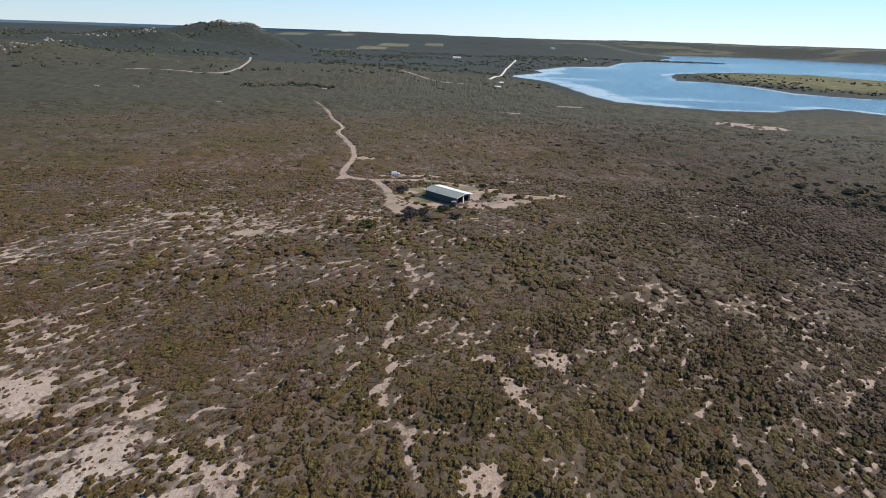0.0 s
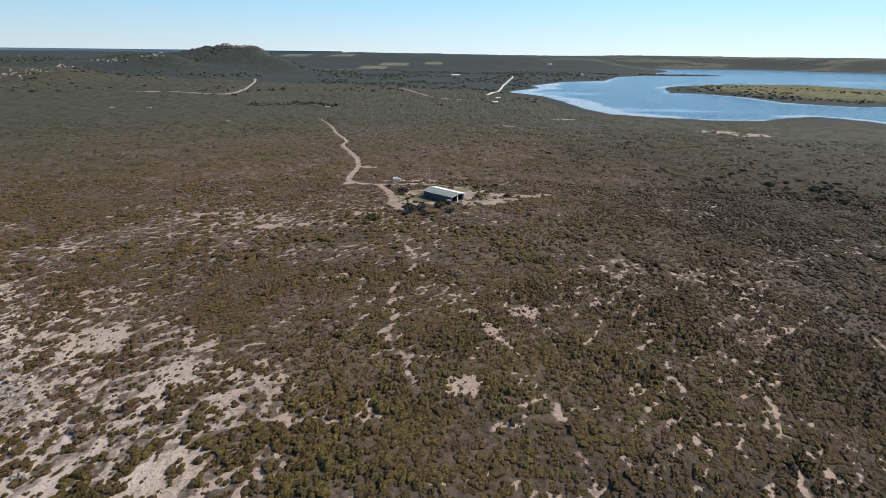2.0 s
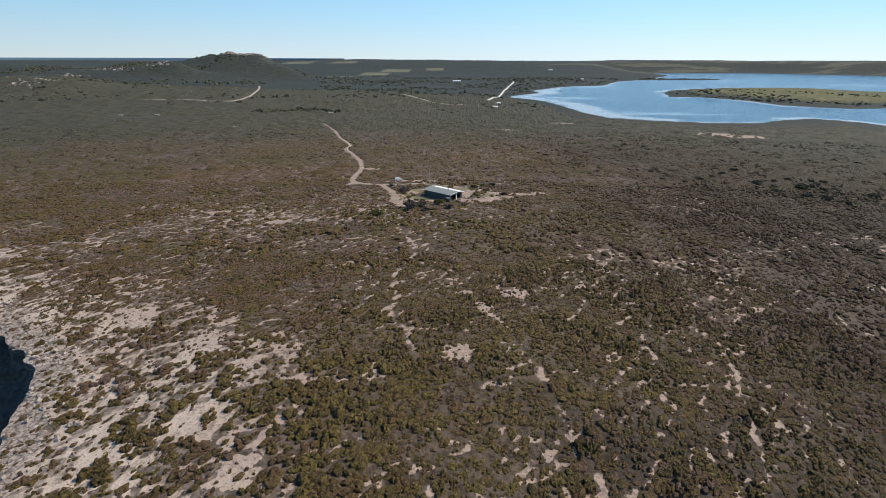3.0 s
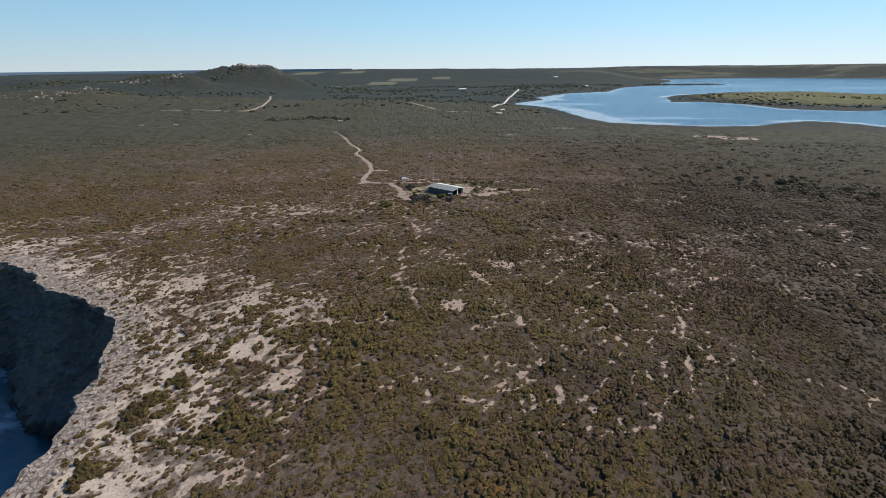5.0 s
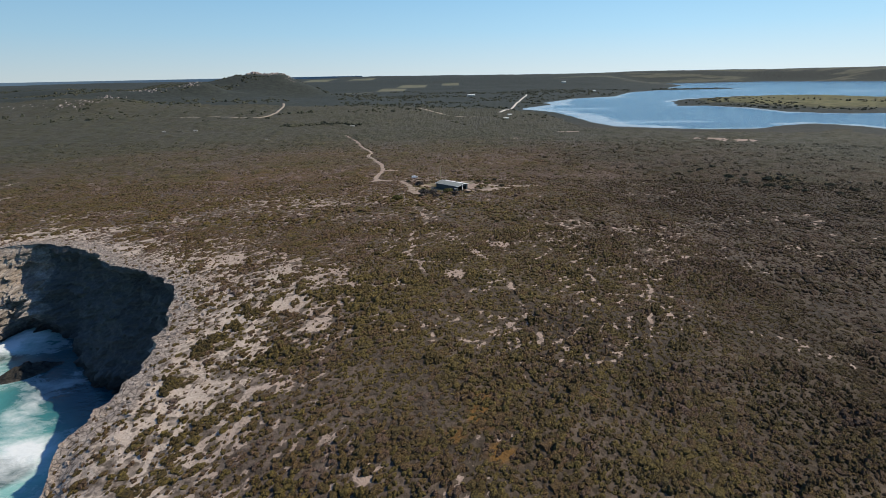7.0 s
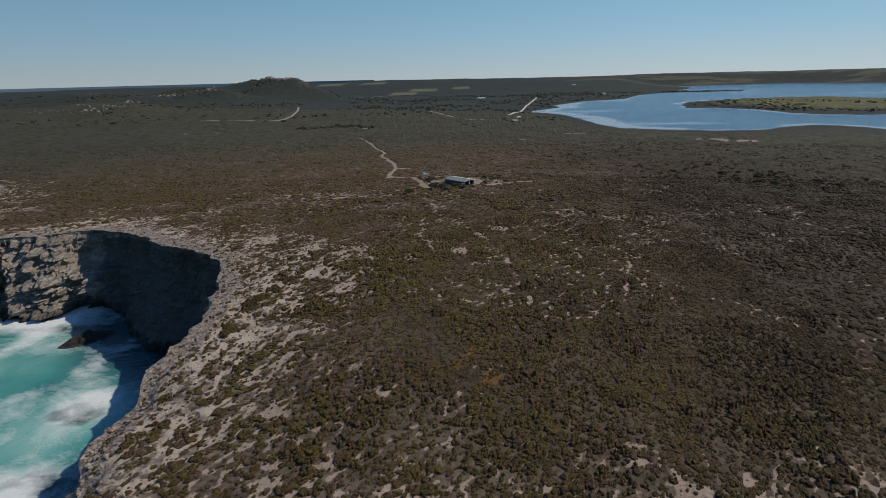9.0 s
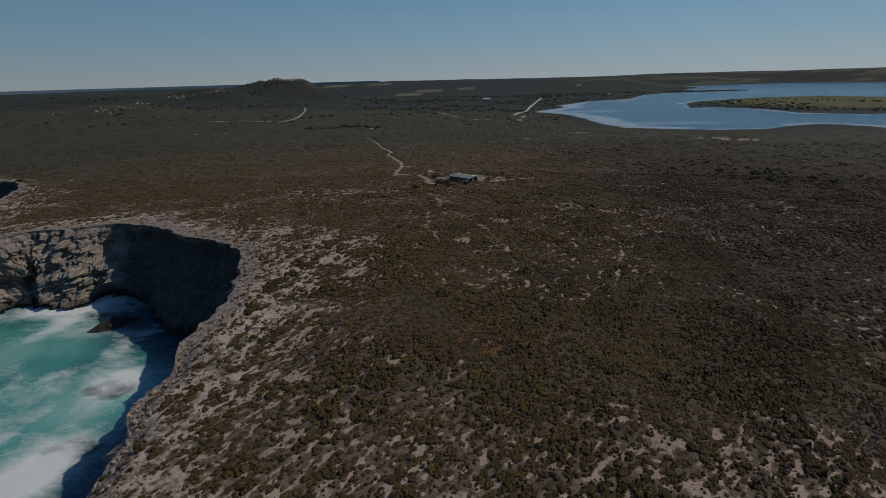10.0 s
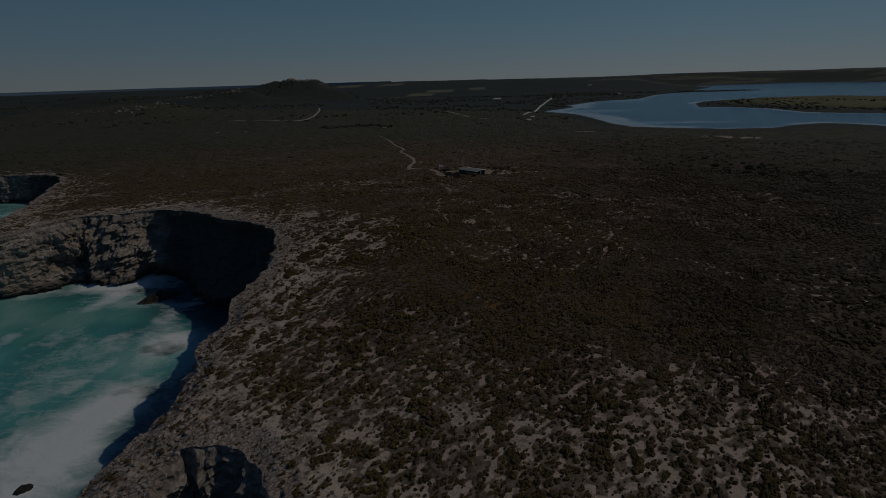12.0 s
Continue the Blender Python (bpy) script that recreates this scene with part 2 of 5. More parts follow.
def sandy_soil(x, y, d):
    """Where the soil is pale sand rather than dark litter, 0 to 1."""
    broad = fbm(x / 28 + 5, y / 28, 3) - 0.5
    c = 0.95 * ramp01(66, -2, d + 60 * broad) * (1 - 0.05 * ramp01(25, -15, y))
    c = c * (1 - 0.5 * ramp01(25, 5, y) * ramp01(-50, -25, y) * ramp01(16, 34, d))
    c = np.maximum(c, 0.85 * np.exp(-((x + 52) ** 2 / 900 + (y - 38) ** 2 / 1000)))
    c = np.maximum(c, 0.5 * ramp01(-15, -66, y + 30 * broad) * ramp01(130, 60, np.abs(x - 15)))
    c = np.maximum(c, 0.4 * np.exp(-((x + 85) ** 2 / 4200 + (y - 165) ** 2 / 2000)))
    c = np.maximum(c, 0.95 * ramp01(50, 12, d + 20 * broad) * ramp01(80, 140, y))
    return np.maximum(c, 0.2 * np.exp(-((x - 95) ** 2 / 1500 + (y - 110) ** 2 / 900)))


def shaded_slope(x, y):
    """How much shade is painted into the eastern slope's colour, 0 to 1."""
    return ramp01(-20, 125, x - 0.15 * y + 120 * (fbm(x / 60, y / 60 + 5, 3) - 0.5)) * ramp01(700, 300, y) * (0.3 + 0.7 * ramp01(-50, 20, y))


def bare_ground(x, y, d, runs=True):
    """How bare the sand lies, 0 to 1; d: metres inland; runs: with the thin runs between bushes."""
    wx, wy = x + 9 * (fbm(x / 4, y / 4, 4) - 0.5), y + 9 * (fbm(x / 4 + 50, y / 4, 4) - 0.5)
    px, py = x + 3 * (fbm(x / 5, y / 5, 3) - 0.5), y + 3 * (fbm(x / 5 + 50, y / 5, 3) - 0.5)
    speck = fbm(x / 2.4, y / 2.4, 3)
    b = np.zeros(x.shape)
    for a, c, p, q in SAND_NEAR + [(a, c, 0.62 * p, 0.62 * q) for a, c, p, q in SAND_SOUTH] + SAND_FAR:
        i = np.where((np.abs(x - a) < 1.2 * p + 6) & (np.abs(y - c) < 1.2 * q + 6))
        g = (wx[i] - a) ** 2 / (p * p) + (wy[i] - c) ** 2 / (q * q)
        b[i] = np.maximum(b[i], ramp01(1.25, 0.5, g + (0 if c > 140 else 1.4) * (speck[i] - 0.42)) * (0.45 + 0.55 * ramp01(0.33, 0.45, speck[i])))
    b = np.maximum(b, 0.75 * np.exp(-((x - 14) ** 2 / 420 + (y - 199) ** 2 / 110)) * ramp01(0.35, 0.5, speck))
    b = np.maximum(b, 0.8 * np.exp(-((x + 12) ** 2 / 40 + (y - 190) ** 2 / 200)) * ramp01(0.35, 0.5, speck))
    e = np.minimum(lines_distance(px, py, FOOTPATHS[:2]), 1.6 * lines_distance(px, py, FOOTPATHS[2:]))
    b = np.maximum(b, ramp01(1.1, 0.3, e) * (0.3 + 0.6 * ramp01(0.38, 0.6, fbm(x / 6, y / 6, 2))))
    for line in TRACK:
        e = lines_distance(x + 1.5 * (fbm(x / 9, y / 9, 2) - 0.5), y, [line])
        b = np.maximum(b, ramp01(2.3, 1.2, e) * (0.35 if line is TRACK[2] else 1.0))
    across, along = windward(x, y)
    n = 0.7 * fbm(across / 1.15, along / 1.6, 3) + 0.3 * fbm(across / 3.6, along / 5.5, 3)
    c = sandy_soil(x, y, d)
    b = np.maximum(b, ramp01(0.632 - 0.124 * c, 0.672 - 0.124 * c, n) * ramp01(0.05, 0.4, c))
    if runs:
        b = np.maximum(b, 0.8 * ramp01(-0.5, 0.1, veins(x, y, c)))
    home = np.hypot((x - HUT_X - 3) * 0.8, y - HUT_Y + 4)
    b = np.maximum(b, 0.85 * ramp01(30, 20, home + 14 * (fbm(x / 7, y / 7 + 2, 3) - 0.5)) * ramp01(0.42, 0.5, fbm(x / 4.5, y / 4.5, 3)))
    return b



# ---- materials ----
def surface(name, rough=0.85, metal=0.0):
    m = bpy.data.materials.new(name)
    m.use_nodes = True
    b = m.node_tree.nodes["Principled BSDF"]
    b.inputs["Roughness"].default_value, b.inputs["Metallic"].default_value = rough, metal
    b.inputs["Specular IOR Level"].default_value = 0.3
    return m, m.node_tree, b


def plug(nt, socket, v):
    if isinstance(v, bpy.types.NodeSocket):
        nt.links.new(v, socket)
    else:
        socket.default_value = v


def tex(nt, scale, detail=4.0, rough=0.55, vector=None, distortion=0.0):
    n = nt.nodes.new("ShaderNodeTexNoise")
    n.inputs["Scale"].default_value, n.inputs["Detail"].default_value = scale, detail
    n.inputs["Roughness"].default_value, n.inputs["Distortion"].default_value = rough, distortion
    plug(nt, n.inputs["Vector"], vector if vector is not None else place(nt))
    return n.outputs[0]


def cells(nt, scale, vector=None, feature="F1"):
    n = nt.nodes.new("ShaderNodeTexVoronoi")
    n.feature = feature
    n.inputs["Scale"].default_value = scale
    plug(nt, n.inputs["Vector"], vector if vector is not None else place(nt))
    return n.outputs["Distance"]


def place(nt):
    return nt.nodes.new("ShaderNodeNewGeometry").outputs["Position"]


def ramp(nt, fac, *stops):
    n = nt.nodes.new("ShaderNodeValToRGB")
    e = n.color_ramp.elements
    while len(e) < len(stops):
        e.new(0.5)
    for k, (p, c) in zip(e, stops):
        k.position, k.color = p, (*c, 1) if not isinstance(c, float) else (c, c, c, 1)
    plug(nt, n.inputs[0], fac)
    return n.outputs[0]


def mix(nt, fac, a, b, mode="MIX"):
    n = nt.nodes.new("ShaderNodeMix")
    n.data_type, n.blend_type = "RGBA", mode
    plug(nt, n.inputs[0], fac)
    for s, v in ((n.inputs[6], a), (n.inputs[7], b)):
        plug(nt, s, (*v, 1) if isinstance(v, tuple) else v)
    return n.outputs[2]


def calc(nt, op, a, b=0.0, clamp=False):
    n = nt.nodes.new("ShaderNodeMath")
    n.operation, n.use_clamp = op, clamp
    plug(nt, n.inputs[0], a), plug(nt, n.inputs[1], b)
    return n.outputs[0]


def attr(nt, name):
    n = nt.nodes.new("ShaderNodeAttribute")
    n.attribute_name = name
    return n.outputs["Fac"]


def bump(nt, bsdf, height_socket, strength=0.5, distance=0.1):
    n = nt.nodes.new("ShaderNodeBump")
    n.inputs["Strength"].default_value, n.inputs["Distance"].default_value = strength, distance
    plug(nt, n.inputs["Height"], height_socket)
    nt.links.new(n.outputs[0], bsdf.inputs["Normal"])


def scaled(nt, sx, sy, sz, vector=None):
    n = nt.nodes.new("ShaderNodeMapping")
    n.inputs["Scale"].default_value = (sx, sy, sz)
    plug(nt, n.inputs["Vector"], vector if vector is not None else place(nt))
    return n.outputs[0]


def ground_material():
    m, nt, b = surface("heath ground", 0.95)
    broad = tex(nt, 0.012, 5, 0.6)
    tufts = tex(nt, 0.55, 5, 0.65)
    fine = tex(nt, 3.5, 3, 0.6)
    heath = ramp(nt, tufts, (0.3, (0.027, 0.0208, 0.0139)), (0.5, (0.0655, 0.0493, 0.0339)), (0.72, (0.123, 0.0939, 0.0693)))
    green = ramp(nt, tufts, (0.3, (0.03, 0.023, 0.013)), (0.5, (0.068, 0.05, 0.03)), (0.72, (0.12, 0.09, 0.06)))
    heath = mix(nt, ramp(nt, broad, (0.42, 0.0), (0.6, 1.0)), heath, green)
    heath = mix(nt, 1.0, heath, ramp(nt, tex(nt, 0.007, 5, 0.65), (0.35, 0.55), (0.5, 0.82), (0.65, 1.1)), "MULTIPLY")
    heath = mix(nt, 1.0, heath, ramp(nt, tex(nt, 0.11, 4, 0.7), (0.36, 0.6), (0.5, 1.0), (0.64, 1.35)), "MULTIPLY")
    gap = calc(nt, "MULTIPLY", ramp(nt, tex(nt, 0.9, 4, 0.65), (0.44, 0.0), (0.58, 0.8)), ramp(nt, tex(nt, 0.05, 3, 0.6), (0.35, 0.25), (0.6, 1.0)))
    # pale gaps dimmed by the eastern slope's painted shade
    gap = calc(nt, "MULTIPLY", gap, calc(nt, "SUBTRACT", 1.0, calc(nt, "MULTIPLY", attr(nt, "slope_shade"), 0.75)))
    heath = mix(nt, gap, heath, mix(nt, fine, (0.075, 0.056, 0.042), (0.18, 0.135, 0.108)))
    woods = ramp(nt, tex(nt, 0.09, 5, 0.7), (0.35, (0.018, 0.023, 0.019)), (0.6, (0.04, 0.046, 0.038)), (0.8, (0.075, 0.076, 0.062)))
    heath = mix(nt, attr(nt, "woods"), heath, woods)
    field = ramp(nt, tex(nt, 0.02, 3), (0.35, (0.115, 0.12, 0.07)), (0.65, (0.18, 0.165, 0.11)))
    heath = mix(nt, attr(nt, "field"), heath, field)
    strips = ramp(nt, tex(nt, 0.0045, 3, 0.5, scaled(nt, 0.6, 1.6, 1)), (0.52, 0.0), (0.58, 0.45))
    heath = mix(nt, calc(nt, "MULTIPLY", attr(nt, "farm"), strips), heath, field)
    inland = mix(nt, tex(nt, 0.35, 5, 0.6), (0.28, 0.208, 0.166), (0.42, 0.325, 0.265))
    coastal = mix(nt, tex(nt, 0.35, 5, 0.6), (0.38, 0.298, 0.236), (0.61, 0.51, 0.425))
    sand = mix(nt, ramp(nt, attr(nt, "soil"), (0.3, 0.0), (0.75, 1.0)), inland, coastal)
    sand = mix(nt, ramp(nt, fine, (0.6, 0.0), (0.75, 0.5)), sand, (0.154, 0.127, 0.1))
    litter = calc(nt, "ADD", calc(nt, "MULTIPLY", tex(nt, 1.3, 5, 0.7), 0.6), calc(nt, "MULTIPLY", tex(nt, 0.16, 3, 0.6), 0.4))
    sand = mix(nt, ramp(nt, litter, (0.5, 0.0), (0.6, 0.75)), sand, (0.15, 0.115, 0.088))
    bare = calc(nt, "ADD", attr(nt, "bare"), calc(nt, "MULTIPLY", calc(nt, "SUBTRACT", tex(nt, 0.8, 4, 0.65), 0.5), 1.6))
    heath = mix(nt, calc(nt, "MULTIPLY", attr(nt, "soil"), ramp(nt, tex(nt, 0.6, 4, 0.6), (0.4, 0.15), (0.6, 0.75))), heath, sand)
    c = mix(nt, ramp(nt, bare, (0.38, 0.0), (0.52, 1.0)), heath, sand)
    stone = ramp(nt, tex(nt, 0.9, 6, 0.7), (0.3, (0.115, 0.092, 0.076)), (0.5, (0.31, 0.256, 0.215)), (0.7, (0.53, 0.45, 0.39)))
    crack = cells(nt, 0.8, None, "DISTANCE_TO_EDGE")
    stone = mix(nt, 1.0, stone, ramp(nt, crack, (0.0, 0.35), (0.12, 1.05)), "MULTIPLY")
    rocky = calc(nt, "ADD", attr(nt, "rocky"), calc(nt, "MULTIPLY", calc(nt, "SUBTRACT", tex(nt, 0.3, 4), 0.5), 1.2))
    c = mix(nt, ramp(nt, rocky, (0.4, 0.0), (0.6, 1.0)), c, stone)
    c = mix(nt, attr(nt, "rust"), c, ramp(nt, tufts, (0.35, (0.077, 0.0385, 0.0115)), (0.65, (0.185, 0.1, 0.027))))
    c = mix(nt, attr(nt, "grass"), c, ramp(nt, tex(nt, 0.05, 5, 0.7), (0.35, (0.05, 0.052, 0.02)), (0.65, (0.16, 0.145, 0.058))))
    nt.links.new(c, b.inputs["Base Color"])
    bump(nt, b, calc(nt, "ADD", calc(nt, "MULTIPLY", tufts, 1.0), calc(nt, "MULTIPLY", fine, 0.3)), 0.9, 0.6)
    return m


def bush_material(name, stops, rough=0.8):
    m, nt, b = surface(name, rough)
    g = nt.nodes.new("ShaderNodeNewGeometry")
    patch = tex(nt, 0.13, 3, 0.6)
    broad = tex(nt, 0.02, 3, 0.6)
    pick = calc(nt, "ADD", calc(nt, "MULTIPLY", g.outputs["Random Per Island"], 0.42), calc(nt, "MULTIPLY", calc(nt, "SUBTRACT", patch, 0.34), 1.7))
    pick = calc(nt, "ADD", pick, calc(nt, "MULTIPLY", calc(nt, "SUBTRACT", broad, 0.5), 0.5))
    c = ramp(nt, pick, *stops)
    leaf, tuft = tex(nt, 5.5, 3, 0.7), tex(nt, 1.7, 3, 0.65)
    c = mix(nt, 1.0, c, ramp(nt, tuft, (0.36, 0.4), (0.5, 1.0), (0.64, 1.9)), "MULTIPLY")
    c = mix(nt, 1.0, c, ramp(nt, leaf, (0.35, 0.6), (0.5, 1.0), (0.68, 1.5)), "MULTIPLY")
    nt.links.new(c, b.inputs["Base Color"])
    bump(nt, b, calc(nt, "ADD", leaf, tuft), 1.0, 0.4)
    return m


def heath_material():
    m, nt, b = surface("heath foliage", 0.85)
    leaf, tuft = tex(nt, 5.5, 3, 0.7), tex(nt, 1.5, 4, 0.7)
    pick = calc(nt, "ADD", attr(nt, "tone"), calc(nt, "MULTIPLY", calc(nt, "SUBTRACT", tuft, 0.5), 0.9))
    c = ramp(nt, pick, (0.02, (0.16, 0.1139, 0.0915)), (0.16, (0.096, 0.0627, 0.0475)), (0.3, (0.108, 0.0675, 0.0422)), (0.44, (0.08, 0.0492, 0.0229)), (0.58, (0.096, 0.0608, 0.0229)), (0.72, (0.076, 0.0531, 0.0158)), (0.86, (0.052, 0.0376, 0.0132)), (0.97, (0.098, 0.0714, 0.0194)))
    c = mix(nt, 1.0, c, ramp(nt, tuft, (0.34, 0.6), (0.5, 1.0), (0.66, 1.5)), "MULTIPLY")
    c = mix(nt, 1.0, c, ramp(nt, leaf, (0.35, 0.5), (0.5, 1.0), (0.66, 1.8)), "MULTIPLY")
    # shade seen towards the sun, painted into the eastern slope's colour
    c = mix(nt, 1.0, c, mix(nt, attr(nt, "slope_shade"), (1, 1, 1), (0.5, 0.46, 0.38)), "MULTIPLY")
    woods = ramp(nt, tex(nt, 0.09, 5, 0.7), (0.35, (0.031, 0.034, 0.022)), (0.6, (0.061, 0.064, 0.041)), (0.8, (0.105, 0.1, 0.067)))
    c = mix(nt, attr(nt, "woods"), c, woods)
    nt.links.new(c, b.inputs["Base Color"])
    bump(nt, b, calc(nt, "ADD", calc(nt, "MULTIPLY", leaf, 0.6), tuft), 1.0, 0.6)
    return m


M_GROUND = ground_material()
M_HEATH = heath_material()
M_SHRUB = bush_material("shrub foliage", [(0.15, (0.028, 0.031, 0.019)), (0.5, (0.048, 0.05, 0.029)), (0.85, (0.078, 0.073, 0.048))])


def rock_material(name, dark, mid, pale, stain_and_shade=False):
    m, nt, b = surface(name, 0.92)
    layers = tex(nt, 1.0, 5, 0.65, scaled(nt, 0.09, 0.09, 0.75))
    pits = tex(nt, 0.8, 6, 0.72)
    c = ramp(nt, calc(nt, "ADD", calc(nt, "MULTIPLY", layers, 0.5), calc(nt, "MULTIPLY", pits, 0.5)), (0.34, dark), (0.5, mid), (0.63, pale))
    if pale[0] > 0.2:
        c = mix(nt, ramp(nt, tex(nt, 0.07, 4), (0.48, 0.0), (0.68, 0.35)), c, (0.3, 0.22, 0.16))
    if stain_and_shade:
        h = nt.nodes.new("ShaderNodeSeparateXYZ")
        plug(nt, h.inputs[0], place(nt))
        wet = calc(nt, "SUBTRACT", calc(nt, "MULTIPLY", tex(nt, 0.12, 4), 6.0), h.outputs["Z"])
        # shade of the cliff's hollows, painted in as dark streaks
        streak = calc(nt, "ADD", attr(nt, "hollow_shade"), calc(nt, "MULTIPLY", calc(nt, "SUBTRACT", tex(nt, 1.0, 4, 0.6, scaled(nt, 0.12, 0.12, 0.03)), 0.5), 0.8))
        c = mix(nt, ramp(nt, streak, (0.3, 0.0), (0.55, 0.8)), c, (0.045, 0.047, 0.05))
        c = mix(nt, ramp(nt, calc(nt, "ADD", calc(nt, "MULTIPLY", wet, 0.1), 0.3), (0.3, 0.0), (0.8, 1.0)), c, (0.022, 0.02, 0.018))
    nt.links.new(c, b.inputs["Base Color"])
    bump(nt, b, calc(nt, "ADD", pits, layers), 1.0, 0.7)
    return m


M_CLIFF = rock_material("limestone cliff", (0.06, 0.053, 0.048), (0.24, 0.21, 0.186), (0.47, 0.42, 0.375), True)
M_GRANITE = rock_material("granite", (0.102, 0.085, 0.0765), (0.33, 0.28, 0.255), (0.56, 0.5, 0.46))
M_RIM = rock_material("weathered rim limestone", (0.12, 0.098, 0.083), (0.34, 0.285, 0.245), (0.56, 0.485, 0.425))
M_WETROCK = rock_material("wet rock", (0.012, 0.012, 0.012), (0.04, 0.037, 0.033), (0.1, 0.09, 0.08))


def sea_material():
    m, nt, b = surface("sea", 0.12)
    b.inputs["Specular IOR Level"].default_value = 0.5
    flow = scaled(nt, 1.0, 1.6, 1.0)
    swirl = tex(nt, 0.035, 6, 0.6, flow, 1.8)
    lace = tex(nt, 0.16, 6, 0.7, flow, 1.2)
    water = ramp(nt, tex(nt, 0.02, 4, 0.5), (0.3, (0.022, 0.18, 0.18)), (0.5, (0.09, 0.34, 0.31)), (0.7, (0.3, 0.54, 0.5)))
    water = mix(nt, calc(nt, "MULTIPLY", attr(nt, "reef"), 0.8), water, (0.05, 0.05, 0.045))
    # dark blue for deep water offshore and for shade painted below the cliffs
    water = mix(nt, attr(nt, "deep_and_shade"), water, (0.003, 0.024, 0.05))
    amount = calc(nt, "ADD", calc(nt, "MULTIPLY", attr(nt, "foam"), 0.46), calc(nt, "ADD", calc(nt, "MULTIPLY", swirl, 0.5), calc(nt, "MULTIPLY", lace, 0.38)))
    f = ramp(nt, amount, (0.56, 0.0), (0.7, 0.4), (0.9, 1.0))
    nt.links.new(mix(nt, f, water, (0.74, 0.79, 0.8)), b.inputs["Base Color"])
    nt.links.new(ramp(nt, f, (0.0, 0.12), (0.6, 0.8)), b.inputs["Roughness"])
    bump(nt, b, calc(nt, "ADD", tex(nt, 0.35, 5, 0.6, flow), calc(nt, "MULTIPLY", f, 0.8)), 0.5, 0.5)
    return m


def lake_material():
    m, nt, b = surface("lagoon water", 0.18)
    b.inputs["Specular IOR Level"].default_value = 0.5
    streak = tex(nt, 0.004, 4, 0.55, scaled(nt, 0.45, 1.5, 1), 0.6)
    c = ramp(nt, streak, (0.42, (0.006, 0.036, 0.1)), (0.56, (0.016, 0.064, 0.14)), (0.64, (0.2, 0.27, 0.34)))
    shallow = calc(nt, "ADD", attr(nt, "shallow"), calc(nt, "MULTIPLY", calc(nt, "SUBTRACT", tex(nt, 0.02, 4), 0.5), 1.0))
    c = mix(nt, ramp(nt, shallow, (0.5, 0.0), (0.85, 1.0)), c, (0.36, 0.405, 0.44))
    nt.links.new(c, b.inputs["Base Color"])
    bump(nt, b, tex(nt, 0.25, 4, 0.6), 0.8, 0.9)
    return m


def plain(name, colour, rough=0.6, metal=0.0, wear=0.25, scale=3.0):
    m, nt, b = surface(name, rough, metal)
    n = tex(nt, scale, 5, 0.65)
    lo, hi = tuple(v * (1 - wear) for v in colour), tuple(min(1, v * (1 + wear)) for v in colour)
    nt.links.new(ramp(nt, n, (0.3, lo), (0.7, hi)), b.inputs["Base Color"])
    return m


M_SEA, M_LAKE = sea_material(), lake_material()
M_ROOF = plain("weathered zinc roof", (0.2, 0.225, 0.222), 0.55, 0.1, 0.15, 0.8)
# zinc roof with the sun's glint painted in as a pale colour
M_ROOF_GLINT = plain("sun-glint zinc roof", (0.72, 0.73, 0.72), 0.35, 0.1, 0.08, 0.8)
M_WALL = plain("blue grey cladding", (0.05, 0.075, 0.085), 0.6, 0.0, 0.2, 0.6)
M_WHITE = plain("white paint", (0.72, 0.72, 0.7), 0.5, 0.0, 0.1, 2.0)
M_DARK = plain("dark opening", (0.015, 0.016, 0.018), 0.7)
M_GALV = plain("galvanised steel", (0.4, 0.4, 0.39), 0.45, 0.6)
M_WOOD = plain("weathered timber", (0.2, 0.17, 0.13), 0.85)
M_RUBBER = plain("tyre rubber", (0.02, 0.02, 0.02), 0.9)
M_GLASS = plain("tinted glass", (0.02, 0.025, 0.03), 0.08, 0.0, 0.1)
M_DULL = plain("dull white paint", (0.3, 0.29, 0.27), 0.7)
M_FARSEA = plain("far sea", (0.17, 0.25, 0.33), 0.9, 0.0, 0.05, 0.001)


# ---- mesh helpers ----
def sheet(name, verts, quads, material, smooth=True, **layers):
    """One mesh object from arrays of corners and faces, with float values on its corners."""
    me = bpy.data.meshes.new(name)
    verts, quads = np.asarray(verts, np.float32), np.asarray(quads, np.int32)
    k = quads.shape[1]
    me.vertices.add(len(verts)), me.loops.add(quads.size), me.polygons.add(len(quads))
    me.vertices.foreach_set("co", verts.ravel())
    me.loops.foreach_set("vertex_index", quads.ravel())
    me.polygons.foreach_set("loop_start", np.arange(0, quads.size, k, dtype=np.int32))
    me.polygons.foreach_set("use_smooth", np.full(len(quads), smooth))
    for key, values in layers.items():
        me.attributes.new(key, "FLOAT", "POINT").data.foreach_set("value", np.asarray(values, np.float32))
    me.update(calc_edges=True)
    me.validate()
    me.materials.append(material)
    return new(name, me)


def part(name, bm, material, parent=None, label="", smooth=False):
    me = bpy.data.meshes.new(name)
    bmesh.ops.recalc_face_normals(bm, faces=bm.faces)
    bm.to_mesh(me)
    bm.free()
    me.materials.append(material)
    if smooth:
        me.polygons.foreach_set("use_smooth", [True] * len(me.polygons))
    ob = new(name, me)
    if parent is not None:
        ob.parent = parent
    if label:
        tagged(ob, label)
    return ob


